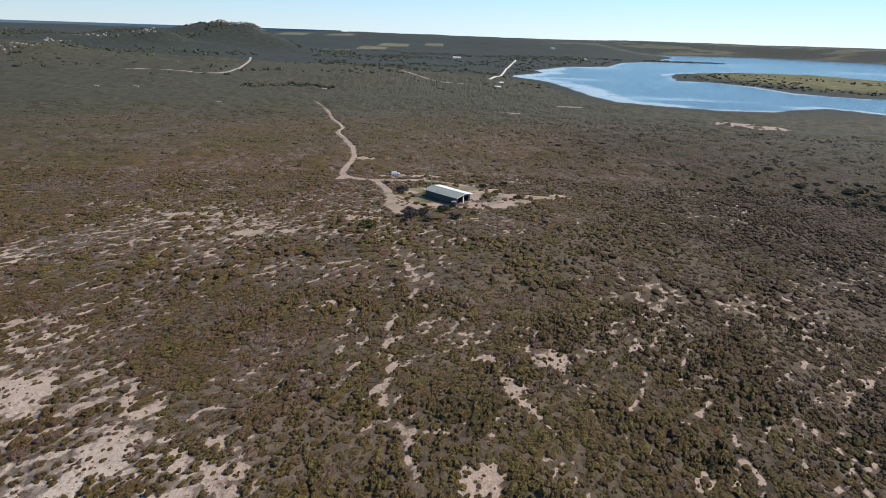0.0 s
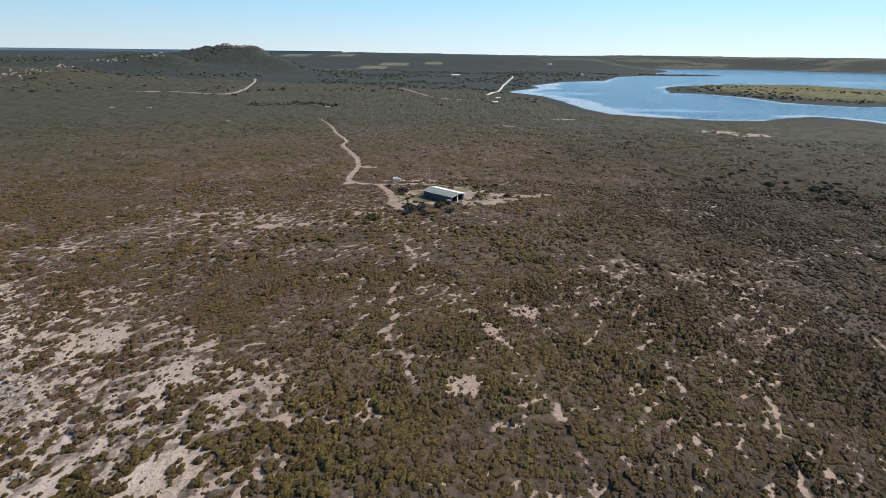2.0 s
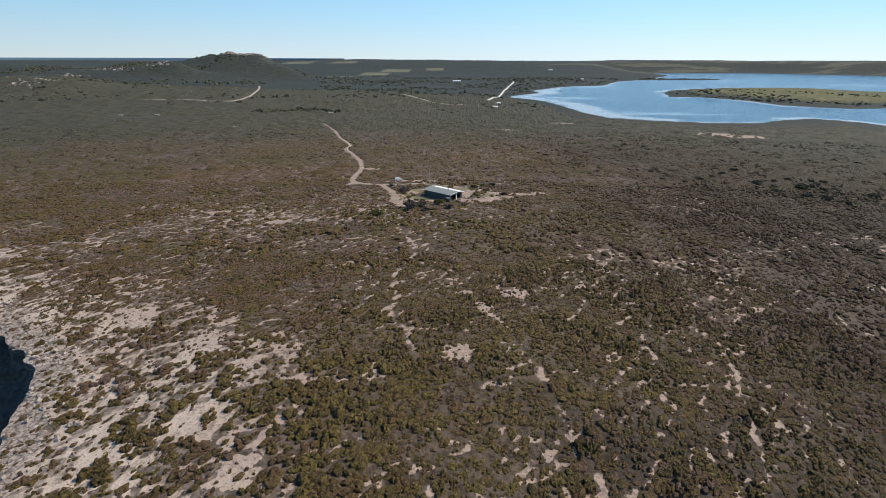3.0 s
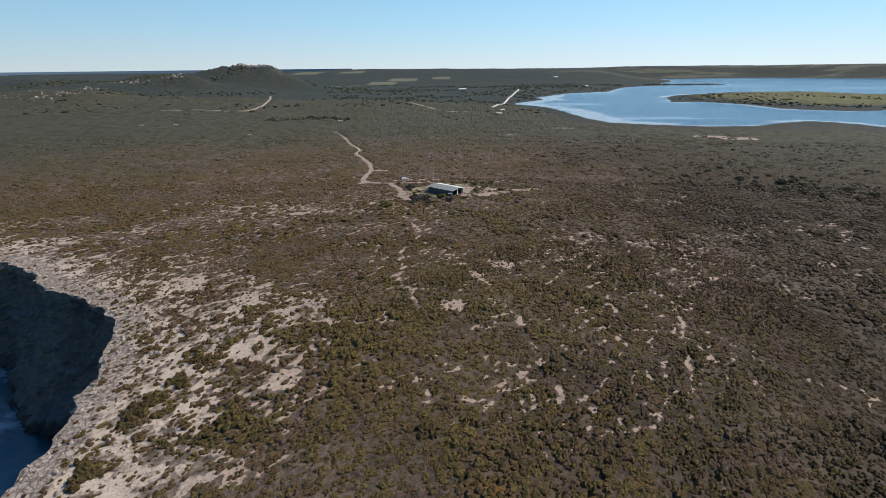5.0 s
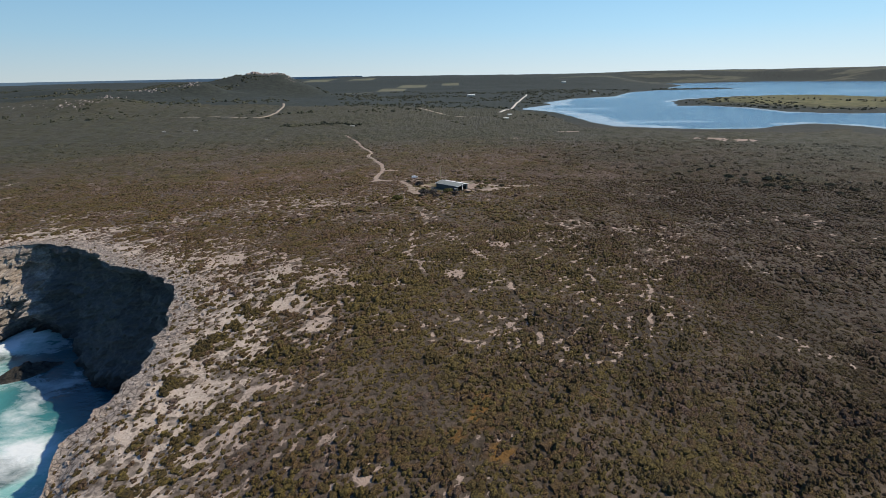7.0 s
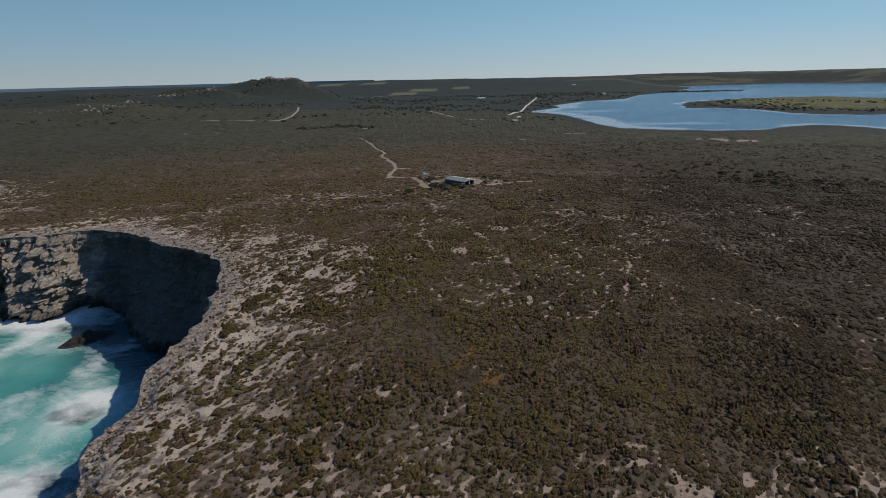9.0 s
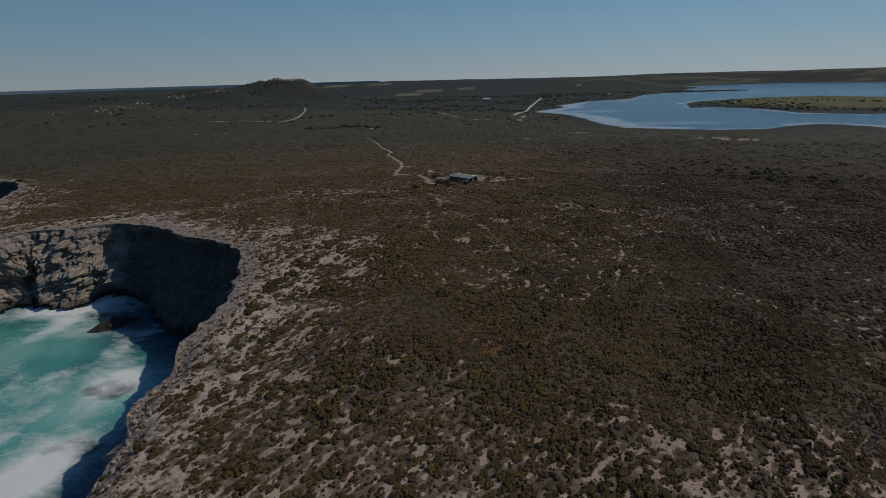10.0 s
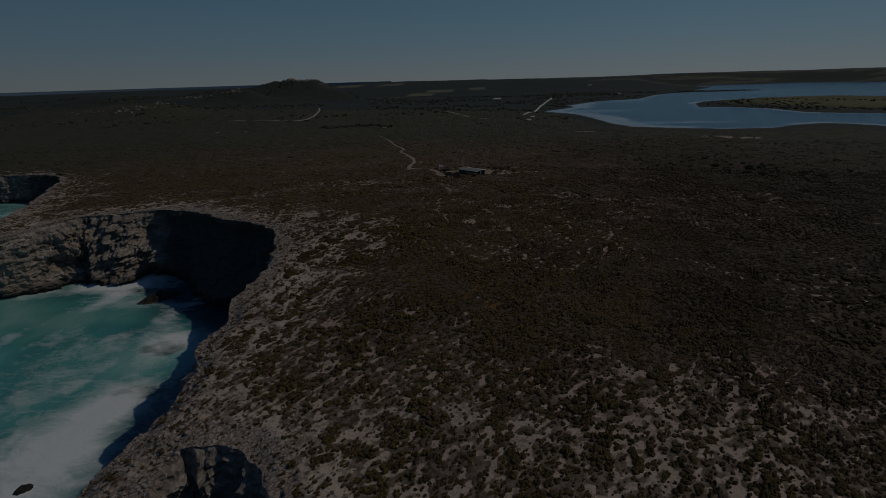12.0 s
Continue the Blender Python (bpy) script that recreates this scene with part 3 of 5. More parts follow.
def box(bm, x0, y0, z0, x1, y1, z1, bevel=0.0):
    vs = [bm.verts.new((x, y, z)) for x in (x0, x1) for y in (y0, y1) for z in (z0, z1)]
    fs = [bm.faces.new([vs[i] for i in f]) for f in ((0, 1, 3, 2), (4, 6, 7, 5), (0, 4, 5, 1), (2, 3, 7, 6), (0, 2, 6, 4), (1, 5, 7, 3))]
    if bevel:
        es = list({e for f in fs for e in f.edges})
        bmesh.ops.bevel(bm, geom=es, offset=bevel, segments=2, affect="EDGES", profile=0.5)
    return bm


def cyl(bm, a, b, r0, r1=None, n=10):
    a, b = Vector(a), Vector(b)
    m = Matrix.Translation((a + b) / 2) @ (b - a).to_track_quat("Z", "Y").to_matrix().to_4x4()
    bmesh.ops.create_cone(bm, cap_ends=True, segments=n, radius1=r0, radius2=r0 if r1 is None else r1, depth=(b - a).length, matrix=m)
    return bm


def thing(name, x, y, z, turn, label, category, group="", kind=""):
    e = new(name)
    e.empty_display_size = 0.3
    e.matrix_basis = pose(x, y, z, 0, 0, turn)
    return tagged(e, label, category, group, kind)


# ---- ground ----
def stretched(lo, hi, step, near_lo, near_hi, grow):
    """Lines step apart between near_lo and near_hi, wider and wider apart outside."""
    out = list(np.arange(near_lo, near_hi, step))
    for start, end, sign, g in ((near_lo, lo, -1, grow[0]), (near_hi, hi, 1, grow[1])):
        v, s = start, step
        while (end - v) * sign > 0:
            v, s = v + sign * s, s * (1 + g)
            out.append(v)
    return np.array(sorted(set(out)))


gx = stretched(-4600, 3900, 1.25, -105, 115, (0.03, 0.03))
gy = stretched(-4000, 4820, 1.25, -92, 265, (0.04, 0.028))
GX, GY = np.meshgrid(gx, gy, indexing="ij")
gX, gY = GX.ravel().copy(), GY.ravel().copy()
gD, rX, rY = coast_distance(gX, gY)
ni, nj = len(gx), len(gy)
ids = np.arange(ni * nj).reshape(ni, nj)
quads = np.stack([ids[:-1, :-1], ids[1:, :-1], ids[1:, 1:], ids[:-1, 1:]], -1).reshape(-1, 4)
land = gD > 0
quads = quads[land[quads].any(1)]
over = np.zeros(len(gX), bool)
over[quads.ravel()] = True
over &= ~land
gX[over], gY[over] = rX[over], rY[over]
gD[over] = 0
gZ = height(gX, gY) - edge_drop(gX, gY, gD)
ground_z = gZ.reshape(ni, nj)
gBare = bare_ground(gX, gY, gD)
gFar = np.hypot(gX, gY)
gRocky = ramp01(11, 1, gD) * (gY > -300) * (gX > -520) + 0.5 * ramp01(0.66, 0.8, fbm(gX / 60, gY / 60, 4)) * ramp01(60, 80, gZ) * (gFar < 2600)
gWoods = ramp01(500, 1200, gFar)
FIELDS = [(-1019, 3944, 95, 150), (-702, 3972, 85, 140), (-348, 2880, 70, 120), (-257, 3218, 80, 120), (-25, 3319, 52, 90), (-506, 2689, 66, 40), (-242, 1150, 26, 22)]
gField = np.zeros(len(gX))
for fx, fy, fa, fb in FIELDS:
    gField = np.maximum(gField, ramp01(1.15, 0.95, np.maximum(np.abs(gX - fx) / fa, np.abs(gY - fy) / fb)))
gFarm = ramp01(3300, 3900, gFar) * (gX > 700) * (gZ > 1)
on_island = inside(gX, gY, ISLAND)
gGrass = np.where(on_island, ramp01(4, 6.5, gZ), 0) + 0.9 * ramp01(0.43, 0.55, fbm(gX / 9, gY / 9, 3)) * np.exp(-((gX - HUT_X) ** 2 + (gY - HUT_Y - 4) ** 2) / 800)
gGrass = np.maximum(gGrass, 0.8 * ramp01(22, 8, line_distance(gX, gY, [(-540, 1010), (-427, 930), (-372, 898), (-348, 915)])[0]))
gRust = np.zeros(len(gX))
for a, b, p, q in RUST:
    gRust = np.maximum(gRust, ramp01(1.3, 0.4, ((gX - a) / p) ** 2 + ((gY - b) / q) ** 2 + 2.5 * (fbm(gX / 3, gY / 3, 3) - 0.5)))
used = np.unique(quads)
remap = np.full(len(gX), -1)
remap[used] = np.arange(len(used))
ground = sheet("ground", np.stack([gX, gY, gZ], 1)[used], remap[quads], M_GROUND, bare=gBare[used], soil=sandy_soil(gX, gY, gD)[used], rocky=gRocky[used], woods=gWoods[used],
               field=gField[used], farm=gFarm[used], grass=np.clip(gGrass[used], 0, 1), rust=gRust[used], slope_shade=shaded_slope(gX[used], gY[used]))
tagged(ground, "sandy coastal heath ground with bare pale patches", "ground", kind="structure")


# ---- cliffs ----
def cliff():
    n, rows = len(rim), 56
    top = height(rim[:, 0], rim[:, 1]) - edge_drop(rim[:, 0], rim[:, 1], np.zeros(n))
    f = np.linspace(0, 1, rows)
    s = rim_run[:, None] + 0 * f
    z = top[:, None] * (1 - f) + (SEA_LEVEL - 2.5) * f
    ledge = z + 2.2 * (fbm(s / 25, z / 40, 2) - 0.5)
    step = (ledge / 4.3 - np.floor(ledge / 4.3))
    out = 4.5 * f + 0.9 * (step - 0.5) + 8.0 * (fbm(s / 17, z / 26 + 5, 3) - 0.5) + 6.5 * (np.round(fbm(s / 6, z / 5, 3) * 7) / 7 - 0.5) + 4.5 * (fbm(s / 3.4, z / 2.6, 3) - 0.5) + 2.0 * (fbm(s / 1.4, z / 1.2, 3) - 0.5)
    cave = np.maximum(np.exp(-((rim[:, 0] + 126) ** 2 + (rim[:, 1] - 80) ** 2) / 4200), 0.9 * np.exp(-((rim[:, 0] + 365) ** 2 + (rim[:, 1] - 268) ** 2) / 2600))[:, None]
    lean = 20 * np.exp(-((f[None, :] - 0.5) / 0.22) ** 2) + 46 * (np.round(fbm(s / 30, z / 7 + 8, 3) * 9) / 9 - 0.5)
    butt = np.exp(-((rim[:, 0, None] + 208 - lean) ** 2 + (rim[:, 1, None] - 106) ** 2) / 900)
    out = out - np.maximum(cave - 0.7 * butt, 0) * (7 * ramp01(0.02, 0.13, f) - 20 * f ** 1.5)[None, :]
    out = out + butt * (26 * f ** 0.8 + 16 * (np.round(fbm(s / 8, z / 7 + 3, 3) * 7) / 7 - 0.5) + 8 * (fbm(s / 3, z / 3 + 11, 3) - 0.5))
    out = out * ramp01(0, 0.1, f)[None, :] - 2.5 * ramp01(0.86, 0.97, f)[None, :]
    out[:, 0] = -0.5
    z[:, 0] -= 0.12
    z = z + 0.5 * (fbm(s / 2, z / 2 + 40, 2) - 0.5) * ((f > 0.03) & (f < 0.97))
    k = 9
    soft = np.stack([np.convolve(np.pad(rim_out[:, c], k, mode="edge"), np.ones(2 * k + 1) / (2 * k + 1), "valid") for c in (0, 1)], 1)
    soft /= np.hypot(soft[:, 0], soft[:, 1])[:, None]
    x = rim[:, 0, None] + soft[:, 0, None] * out
    y = rim[:, 1, None] + soft[:, 1, None] * out
    ids = np.arange(n * rows).reshape(n, rows)
    q = np.stack([ids[:-1, :-1], ids[:-1, 1:], ids[1:, 1:], ids[1:, :-1]], -1).reshape(-1, 4)
    # painted shade goes on the hollow walls and spares the lit buttress
    ob = sheet("cliff", np.stack([x.ravel(), y.ravel(), z.ravel()], 1), q, M_CLIFF, False, hollow_shade=np.clip(1.7 * (cave - 0.9 * butt), 0, 1).ravel())
    return tagged(ob, "layered grey limestone sea cliff with ledges and hollows", "cliff", kind="structure")


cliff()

# ---- water ----
def sea():
    sx = stretched(-4800, -15, 1.6, -250, -20, (0.08, 0.1))
    sy = stretched(-4600, 1200, 1.6, -130, 140, (0.08, 0.08))
    X, Y = (a.ravel() for a in np.meshgrid(sx, sy, indexing="ij"))
    d = -coast_distance(X, Y)[0]
    surge = fbm(X / 22 + 3, Y / 22, 4)
    foam = (0.5 - 0.4 * ramp01(-165, -145, X)) * ramp01(26, 2, d) * ramp01(0.35, 0.6, surge) + 0.45 * ramp01(0.5, 0.64, fbm(X / 30, Y / 55 + 7, 4)) * ramp01(150, 60, d)
    for fx, fy, fa, fb, k in ((-190, 80, 22, 8, 1.0), (-158, 60, 16, 6, 0.6), (-133, 50, 6, 12, 0.9), (-118, 22, 8, 10, 1.1), (-110, -20, 7, 7, 0.9), (-112, -38, 14, 22, 0.9), (-125, -75, 25, 25, 0.6)):
        foam += k * np.exp(-((X - fx) ** 2 / (2 * fa * fa) + (Y - fy) ** 2 / (2 * fb * fb)))
    # cliff shade painted onto the water: darker colour, thinner foam
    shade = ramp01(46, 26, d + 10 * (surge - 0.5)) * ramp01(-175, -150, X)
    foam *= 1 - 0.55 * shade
    reef = np.zeros(len(X))
    for fx, fy, fa, fb in ((-118, 17, 9, 7), (-109, -15, 9, 5), (-172, 76, 12, 5)):
        reef = np.maximum(reef, ramp01(1.3, 0.5, ((X - fx) / fa) ** 2 + ((Y - fy) / fb) ** 2 + 1.5 * (fbm(X / 5, Y / 5, 3) - 0.5)))
    z = SEA_LEVEL + 0.9 * (fbm(X / 14, Y / 24, 4) - 0.5)
    ids = np.arange(len(X)).reshape(len(sx), len(sy))
    q = np.stack([ids[:-1, :-1], ids[1:, :-1], ids[1:, 1:], ids[:-1, 1:]], -1).reshape(-1, 4)
    keep = (d > -150)[q].any(1)
    ob = sheet("sea", np.stack([X, Y, z], 1), q[keep], M_SEA, foam=np.clip(foam - 0.25 * reef, 0, 1.2), reef=reef, deep_and_shade=np.maximum(ramp01(120, 320, d), 0.85 * shade))
    return tagged(ob, "turquoise sea water streaked with white surf foam", "sea", kind="structure")


def lagoon():
    sx, sy = stretched(110, 3880, 14, 170, 1000, (0.05, 0.05)), stretched(480, 4500, 16, 780, 1900, (0.05, 0.05))
    X, Y = (a.ravel() for a in np.meshgrid(sx, sy, indexing="ij"))
    d = np.minimum(line_distance(X, Y, LAKE + LAKE[:1])[0], line_distance(X, Y, ISLAND + ISLAND[:1])[0])
    ids = np.arange(len(X)).reshape(len(sx), len(sy))
    q = np.stack([ids[:-1, :-1], ids[1:, :-1], ids[1:, 1:], ids[:-1, 1:]], -1).reshape(-1, 4)
    shoal = 0.0
    for a, b, p, w in ((330, 1120, 40, 200), (520, 1180, 60, 25), (420, 1500, 60, 60), (600, 900, 90, 25), (700, 2000, 200, 40), (1500, 2600, 400, 40), (640, 1700, 60, 70), (350, 1700, 70, 120)):
        shoal = shoal + 0.5 * np.exp(-((X - a) / p) ** 2 - ((Y - b) / w) ** 2)
    ob = sheet("lagoon_water", np.stack([X, Y, 0 * X], 1), q, M_LAKE, shallow=np.clip(np.maximum(ramp01(50, 4, d), ramp01(110, 10, d) * (X < 430)) * (0.4 + 0.9 * fbm(X / 120, Y / 120, 3)) + shoal, 0, 1))
    return tagged(ob, "blue lagoon water with pale shallow margins", "water", kind="structure")


sea(), lagoon()


def far_sea():
    a = np.radians(np.linspace(-75, -10, 60))
    v = [(4790 * math.sin(k), 4790 * math.cos(k), z) for k in a for z in (-5.0, 91.0)]
    q = [(2 * i, 2 * i + 2, 2 * i + 3, 2 * i + 1) for i in range(len(a) - 1)]
    ob = sheet("backdrop", v, q, M_FARSEA)
    return tagged(ob, "pale blue band of far sea on the horizon", "sea", kind="structure")


far_sea()


# ---- hut ----
def wall_panels(bm, u0, u1, v0, v1, holes, depth, put):
    """A wall with openings right through it; put(u, v, w) gives a corner's place."""
    def block(a, b, c, d):
        if b - a > 0.01 and d - c > 0.01:
            vs = [bm.verts.new(put(u, v, w)) for u in (a, b) for v in (c, d) for w in (0, depth)]
            for f in ((0, 1, 3, 2), (4, 6, 7, 5), (0, 4, 5, 1), (2, 3, 7, 6), (0, 2, 6, 4), (1, 5, 7, 3)):
                bm.faces.new([vs[i] for i in f])
    at = u0
    for a, b, c, d in sorted(holes):
        block(at, a, v0, v1), block(a, b, v0, c), block(a, b, d, v1)
        at = b
    block(at, u1, v0, v1)
    return bm


def window(parent, put, a, b, c, d):
    """Frame and pane in an opening."""
    bm = bmesh.new()
    t = 0.07
    for p, q, r, s in ((a, b, c, c + t), (a, b, d - t, d), (a, a + t, c + t, d - t), (b - t, b, c + t, d - t), ((a + b) / 2 - 0.03, (a + b) / 2 + 0.03, c + t, d - t)):
        wall_panels(bm, p, q, r, s, [], 0.1, lambda u, v, w: put(u, v, w - 0.02))
    w = part("window", bm, M_WHITE, parent, "white framed sliding window")
    bm = bmesh.new()
    wall_panels(bm, a + t, b - t, c + t, d - t, [], 0.012, lambda u, v, w: put(u, v, w + 0.04))
    part("pane", bm, M_GLASS, w, "dark window pane")


def hut():
    L, W, E, G = 8.6, 4.75, 3.4, 4.2
    h = thing("hut", HUT_X, HUT_Y, 33.25, -41.7, "long low field hut with pale metal roof and blue-grey walls", "hut")
    sides = {"near": (lambda u, v, w: (u, -W + w, v), []),
             "away": (lambda u, v, w: (u, W - w, v), [(-5.5, -3.9, 1.1, 2.2), (0.5, 2.1, 1.1, 2.2), (4.2, 5.2, 0.1, 2.15)])}
    for put, holes in sides.values():
        part("wall", wall_panels(bmesh.new(), -L, 8.35, -0.5, E, holes, 0.15, put), M_WALL, h)
        for a, b, c, d in holes:
            window(h, put, a, b, c, d)
    for x, holes in ((-L, [(-1.0, 0.8, 1.1, 2.2)]), (8.2, [(-3.6, -0.4, 0.05, 2.6), (0.4, 3.4, 0.05, 2.6)])):
        bm = wall_panels(bmesh.new(), -W + 0.16, W - 0.16, -0.5, E, holes, 0.15, lambda u, v, w: (x + w, u, v))
        a = [bm.verts.new((x + w, y, z)) for w in (0, 0.15) for y, z in ((-W + 0.16, E), (W - 0.16, E), (0, G - 0.12))]
        for f in ((0, 1, 2), (5, 4, 3), (0, 3, 4, 1), (1, 4, 5, 2), (2, 5, 3, 0)):
            bm.faces.new([a[i] for i in f])
        part("wall", bm, M_WALL, h)
        if x < 0:
            window(h, lambda u, v, w: (x + w, u, v), *holes[0])
    part("floor", box(bmesh.new(), -L + 0.2, -W + 0.2, -0.4, L - 0.1, W - 0.2, 0.02), M_WOOD, h, "boarded floor and porch deck")
    for side in (-1, 1):
        bm = bmesh.new()
        n, rows = 120, []
        for i in range(n + 1):
            x = -L - 0.4 + (2 * L + 1.2) * i / n
            dz = 0.035 * math.cos(i * math.pi)
            rows.append([bm.verts.new((x, side * y, z + dz)) for y, z in ((0.06, G + 0.02), (W + 0.45, E - 0.1), (W + 0.45, E - 0.14), (0.06, G - 0.03))])
        for p, q in zip(rows[:-1], rows[1:]):
            for k in range(4):
                bm.faces.new((p[k], q[k], q[(k + 1) % 4], p[(k + 1) % 4]))
        # only the far slope carries the painted glint
        part("roof_slope", bm, M_ROOF if side < 0 else M_ROOF_GLINT, h, "corrugated grey metal roof sheeting" if side < 0 else "metal roof sheeting with sun glint painted into its colour")
        part("gutter", box(bmesh.new(), -L - 0.4, side * (W + 0.52) - 0.07, E - 0.24, L + 0.8, side * (W + 0.52) + 0.07, E - 0.11, 0.02), M_WHITE, h, "pale gutter along the eaves")
        for x in (-L - 0.43, L + 0.81):
            bm = bmesh.new()
            vs = [bm.verts.new((x + w, side * y, z)) for w in (0, 0.04) for y, z in ((0.0, G - 0.16), (0.0, G + 0.05), (W + 0.45, E - 0.06), (W + 0.45, E - 0.28))]
            for f in ((0, 1, 2, 3), (7, 6, 5, 4), (0, 4, 5, 1), (1, 5, 6, 2), (2, 6, 7, 3), (3, 7, 4, 0)):
                bm.faces.new([vs[i] for i in f])
            part("barge_board", bm, M_WHITE, h, "white gable board")
    part("ridge_cap", box(bmesh.new(), -L - 0.42, -0.16, G + 0.02, L + 0.82, 0.16, G + 0.09, 0.03), M_ROOF, h)
    part("porch_post", box(bmesh.new(), 8.4, -0.28, -0.02, 8.56, 0.28, G - 0.3, 0.015), M_WHITE, h, "white painted post at the gable end")
    part("door", box(bmesh.new(), 6.2, -1.8, 0.06, 6.26, -0.62, 2.48), M_DARK, h, "dark porch door")
    part("inner_wall", box(bmesh.new(), 4.0, -W + 0.2, 0.03, 4.1, W - 0.2, E), M_DARK, h)
    f = part("flue", cyl(bmesh.new(), (2.5, 0.9, G - 0.4), (2.5, 0.9, G + 0.75), 0.13, n=12), M_DARK, h, "black stove flue")
    part("cowl", cyl(bmesh.new(), (2.5, 0.9, G + 0.76), (2.5, 0.9, G + 0.95), 0.24, 0.05, n=12), M_DARK, f)
    return h


def water_tank(x, y):
    z = height_at(x, y)
    t = thing("water_tank", x, y, z, 0, "dark ribbed rainwater tank beside the hut", "tank")
    bm = bmesh.new()
    for k in range(9):
        cyl(bm, (0, 0, -0.1 + k * 0.24), (0, 0, 0.12 + k * 0.24), 1.1 + 0.03 * (k % 2), n=28)
    part("barrel", bm, plain("tank steel", (0.05, 0.06, 0.065), 0.5, 0.2), t)
    part("lid", cyl(bmesh.new(), (0, 0, 2.04), (0, 0, 2.26), 1.14, 0.25, 28), M_GALV, t, "low conical lid")
    part("pipe", cyl(bmesh.new(), (0.9, 0.2, 2.1), (0.9, 0.2, 2.7), 0.05), M_GALV, t)


def mast(x, y):
    z = height_at(x, y)
    m = thing("radio_mast", x, y, z, 0, "slender weathered mast with aerial behind the hut", "mast")
    part("pole", cyl(bmesh.new(), (0, 0, -0.3), (0, 0, 11.2), 0.28, 0.18, 10), plain("mast timber", (0.34, 0.28, 0.18), 0.8), m)
    part("crossarm", box(bmesh.new(), -0.7, -0.05, 10.6, 0.7, 0.05, 10.72), M_GALV, m)
    for k in (-0.6, 0, 0.6):
        part("aerial", cyl(bmesh.new(), (k, 0, 10.7), (k, 0, 11.9), 0.025, n=6), M_GALV, m)
    for a in (0.4, 2.5, 4.6):
        part("guy_wire", cyl(bmesh.new(), (0, 0, 8.5), (4.5 * math.cos(a), 4.5 * math.sin(a), -0.2), 0.012, n=5), M_GALV, m)


M_CAR = plain("white car paint", (0.78, 0.78, 0.77), 0.25, 0.0, 0.05)


def wagon(x, y, turn):
    c = thing("car", x, y, height_at(x, y), turn, "white four-wheel-drive wagon parked on the sandy track", "car")
    bm = bmesh.new()
    shape = [(-2.3, 0.45), (-2.35, 0.95), (-2.2, 1.1), (-2.05, 1.72), (-1.8, 1.82), (0.35, 1.82), (0.6, 1.75), (1.15, 1.15), (2.1, 1.02), (2.28, 0.9), (2.3, 0.45)]
    rows = []
    for y, k in ((-0.88, 0.0), (-0.9, 0.4), (0.9, 0.4), (0.88, 0.0)):
        rows.append([bm.verts.new((px, y * (1.0 if pz < 1.16 else 0.84), pz)) for px, pz in shape])
    for p, q in ((rows[1], rows[2]),):
        for i in range(len(shape)):
            j = (i + 1) % len(shape)
            bm.faces.new((p[i], p[j], q[j], q[i]))
    bm.faces.new(rows[1]), bm.faces.new(rows[2][::-1])
    for v in rows[0] + rows[3]:
        bm.verts.remove(v)
    part("body", bm, M_CAR, c)
    for s in (-1, 1):
        for a, b in ((-1.85, -1.05), (-0.98, -0.2), (-0.13, 0.62)):
            part("side_window", box(bmesh.new(), a, s * 0.775 - 0.02, 1.22, b - 0.04, s * 0.775 + 0.02, 1.7), M_GLASS, c)
        for a in (-1.45, 1.4):
            w = part("wheel", cyl(bmesh.new(), (a, s * 0.72, 0.38), (a, s * 0.94, 0.38), 0.38, n=20), M_RUBBER, c, "black tyre")
            part("rim", cyl(bmesh.new(), (a, s * 0.93, 0.38), (a, s * 0.96, 0.38), 0.21, n=14), M_GALV, w)
        part("headlight", box(bmesh.new(), 2.24, s * 0.62 - 0.16, 0.72, 2.31, s * 0.62 + 0.16, 0.9), M_GALV, c)
        part("tail_light", box(bmesh.new(), -2.38, s * 0.76 - 0.08, 0.75, -2.32, s * 0.76 + 0.08, 1.05), plain("red lens", (0.4, 0.02, 0.02), 0.3), c)
    part("windscreen", box(bmesh.new(), -0.36, -0.7, -0.02, 0.36, 0.7, 0.02), M_GLASS, c).matrix_basis = pose(0.9, 0, 1.46, 0, 47, 0)
    part("rear_window", box(bmesh.new(), -0.22, -0.68, -0.02, 0.22, 0.68, 0.02), M_GLASS, c).matrix_basis = pose(-2.14, 0, 1.43, 0, -76, 0)
    part("bumper", box(bmesh.new(), 2.27, -0.85, 0.4, 2.42, 0.85, 0.62, 0.03), M_DARK, c)


hut()
water_tank(HUT_X + 2.2, HUT_Y - 10.4)
mast(-1.4, 226.5)
wagon(-20, 254, 16)


# ---- roads ----
M_ROAD = plain("pale limestone road", (0.62, 0.57, 0.5), 0.9, 0.0, 0.15, 0.05)
M_DIRT = plain("sandy track", (0.34, 0.28, 0.22), 0.9, 0.0, 0.2, 0.05)


def ribbon(name, line, width, material, label, lift=0.45):
    p, _ = smooth_line(line, 6.0)
    t = np.gradient(p, axis=0)
    t /= np.hypot(t[:, 0], t[:, 1])[:, None]
    n = np.stack([-t[:, 1], t[:, 0]], 1) * (width / 2 * (0.75 + 0.5 * fbm(p[:, 0] / 25, p[:, 1] / 25, 2)))[:, None]
    v = []
    for k in (-1, -0.9, 0.9, 1):
        q = p + k * n
        v.append(np.column_stack([q, lie(q[:, 0], q[:, 1]) + (lift if abs(k) < 1 else -0.3)]))
    m = len(p)
    q = [(c * m + i, c * m + i + 1, (c + 1) * m + i + 1, (c + 1) * m + i) for c in range(3) for i in range(m - 1)]
    return tagged(sheet(name, np.concatenate(v), q, material), label, "road", kind="structure")


ribbon("road", ROADS[0], 6.0, M_ROAD, "bright white limestone road towards the lagoon")
ribbon("road", ROADS[1], 9, M_DIRT, "pale unsealed road across the plain")
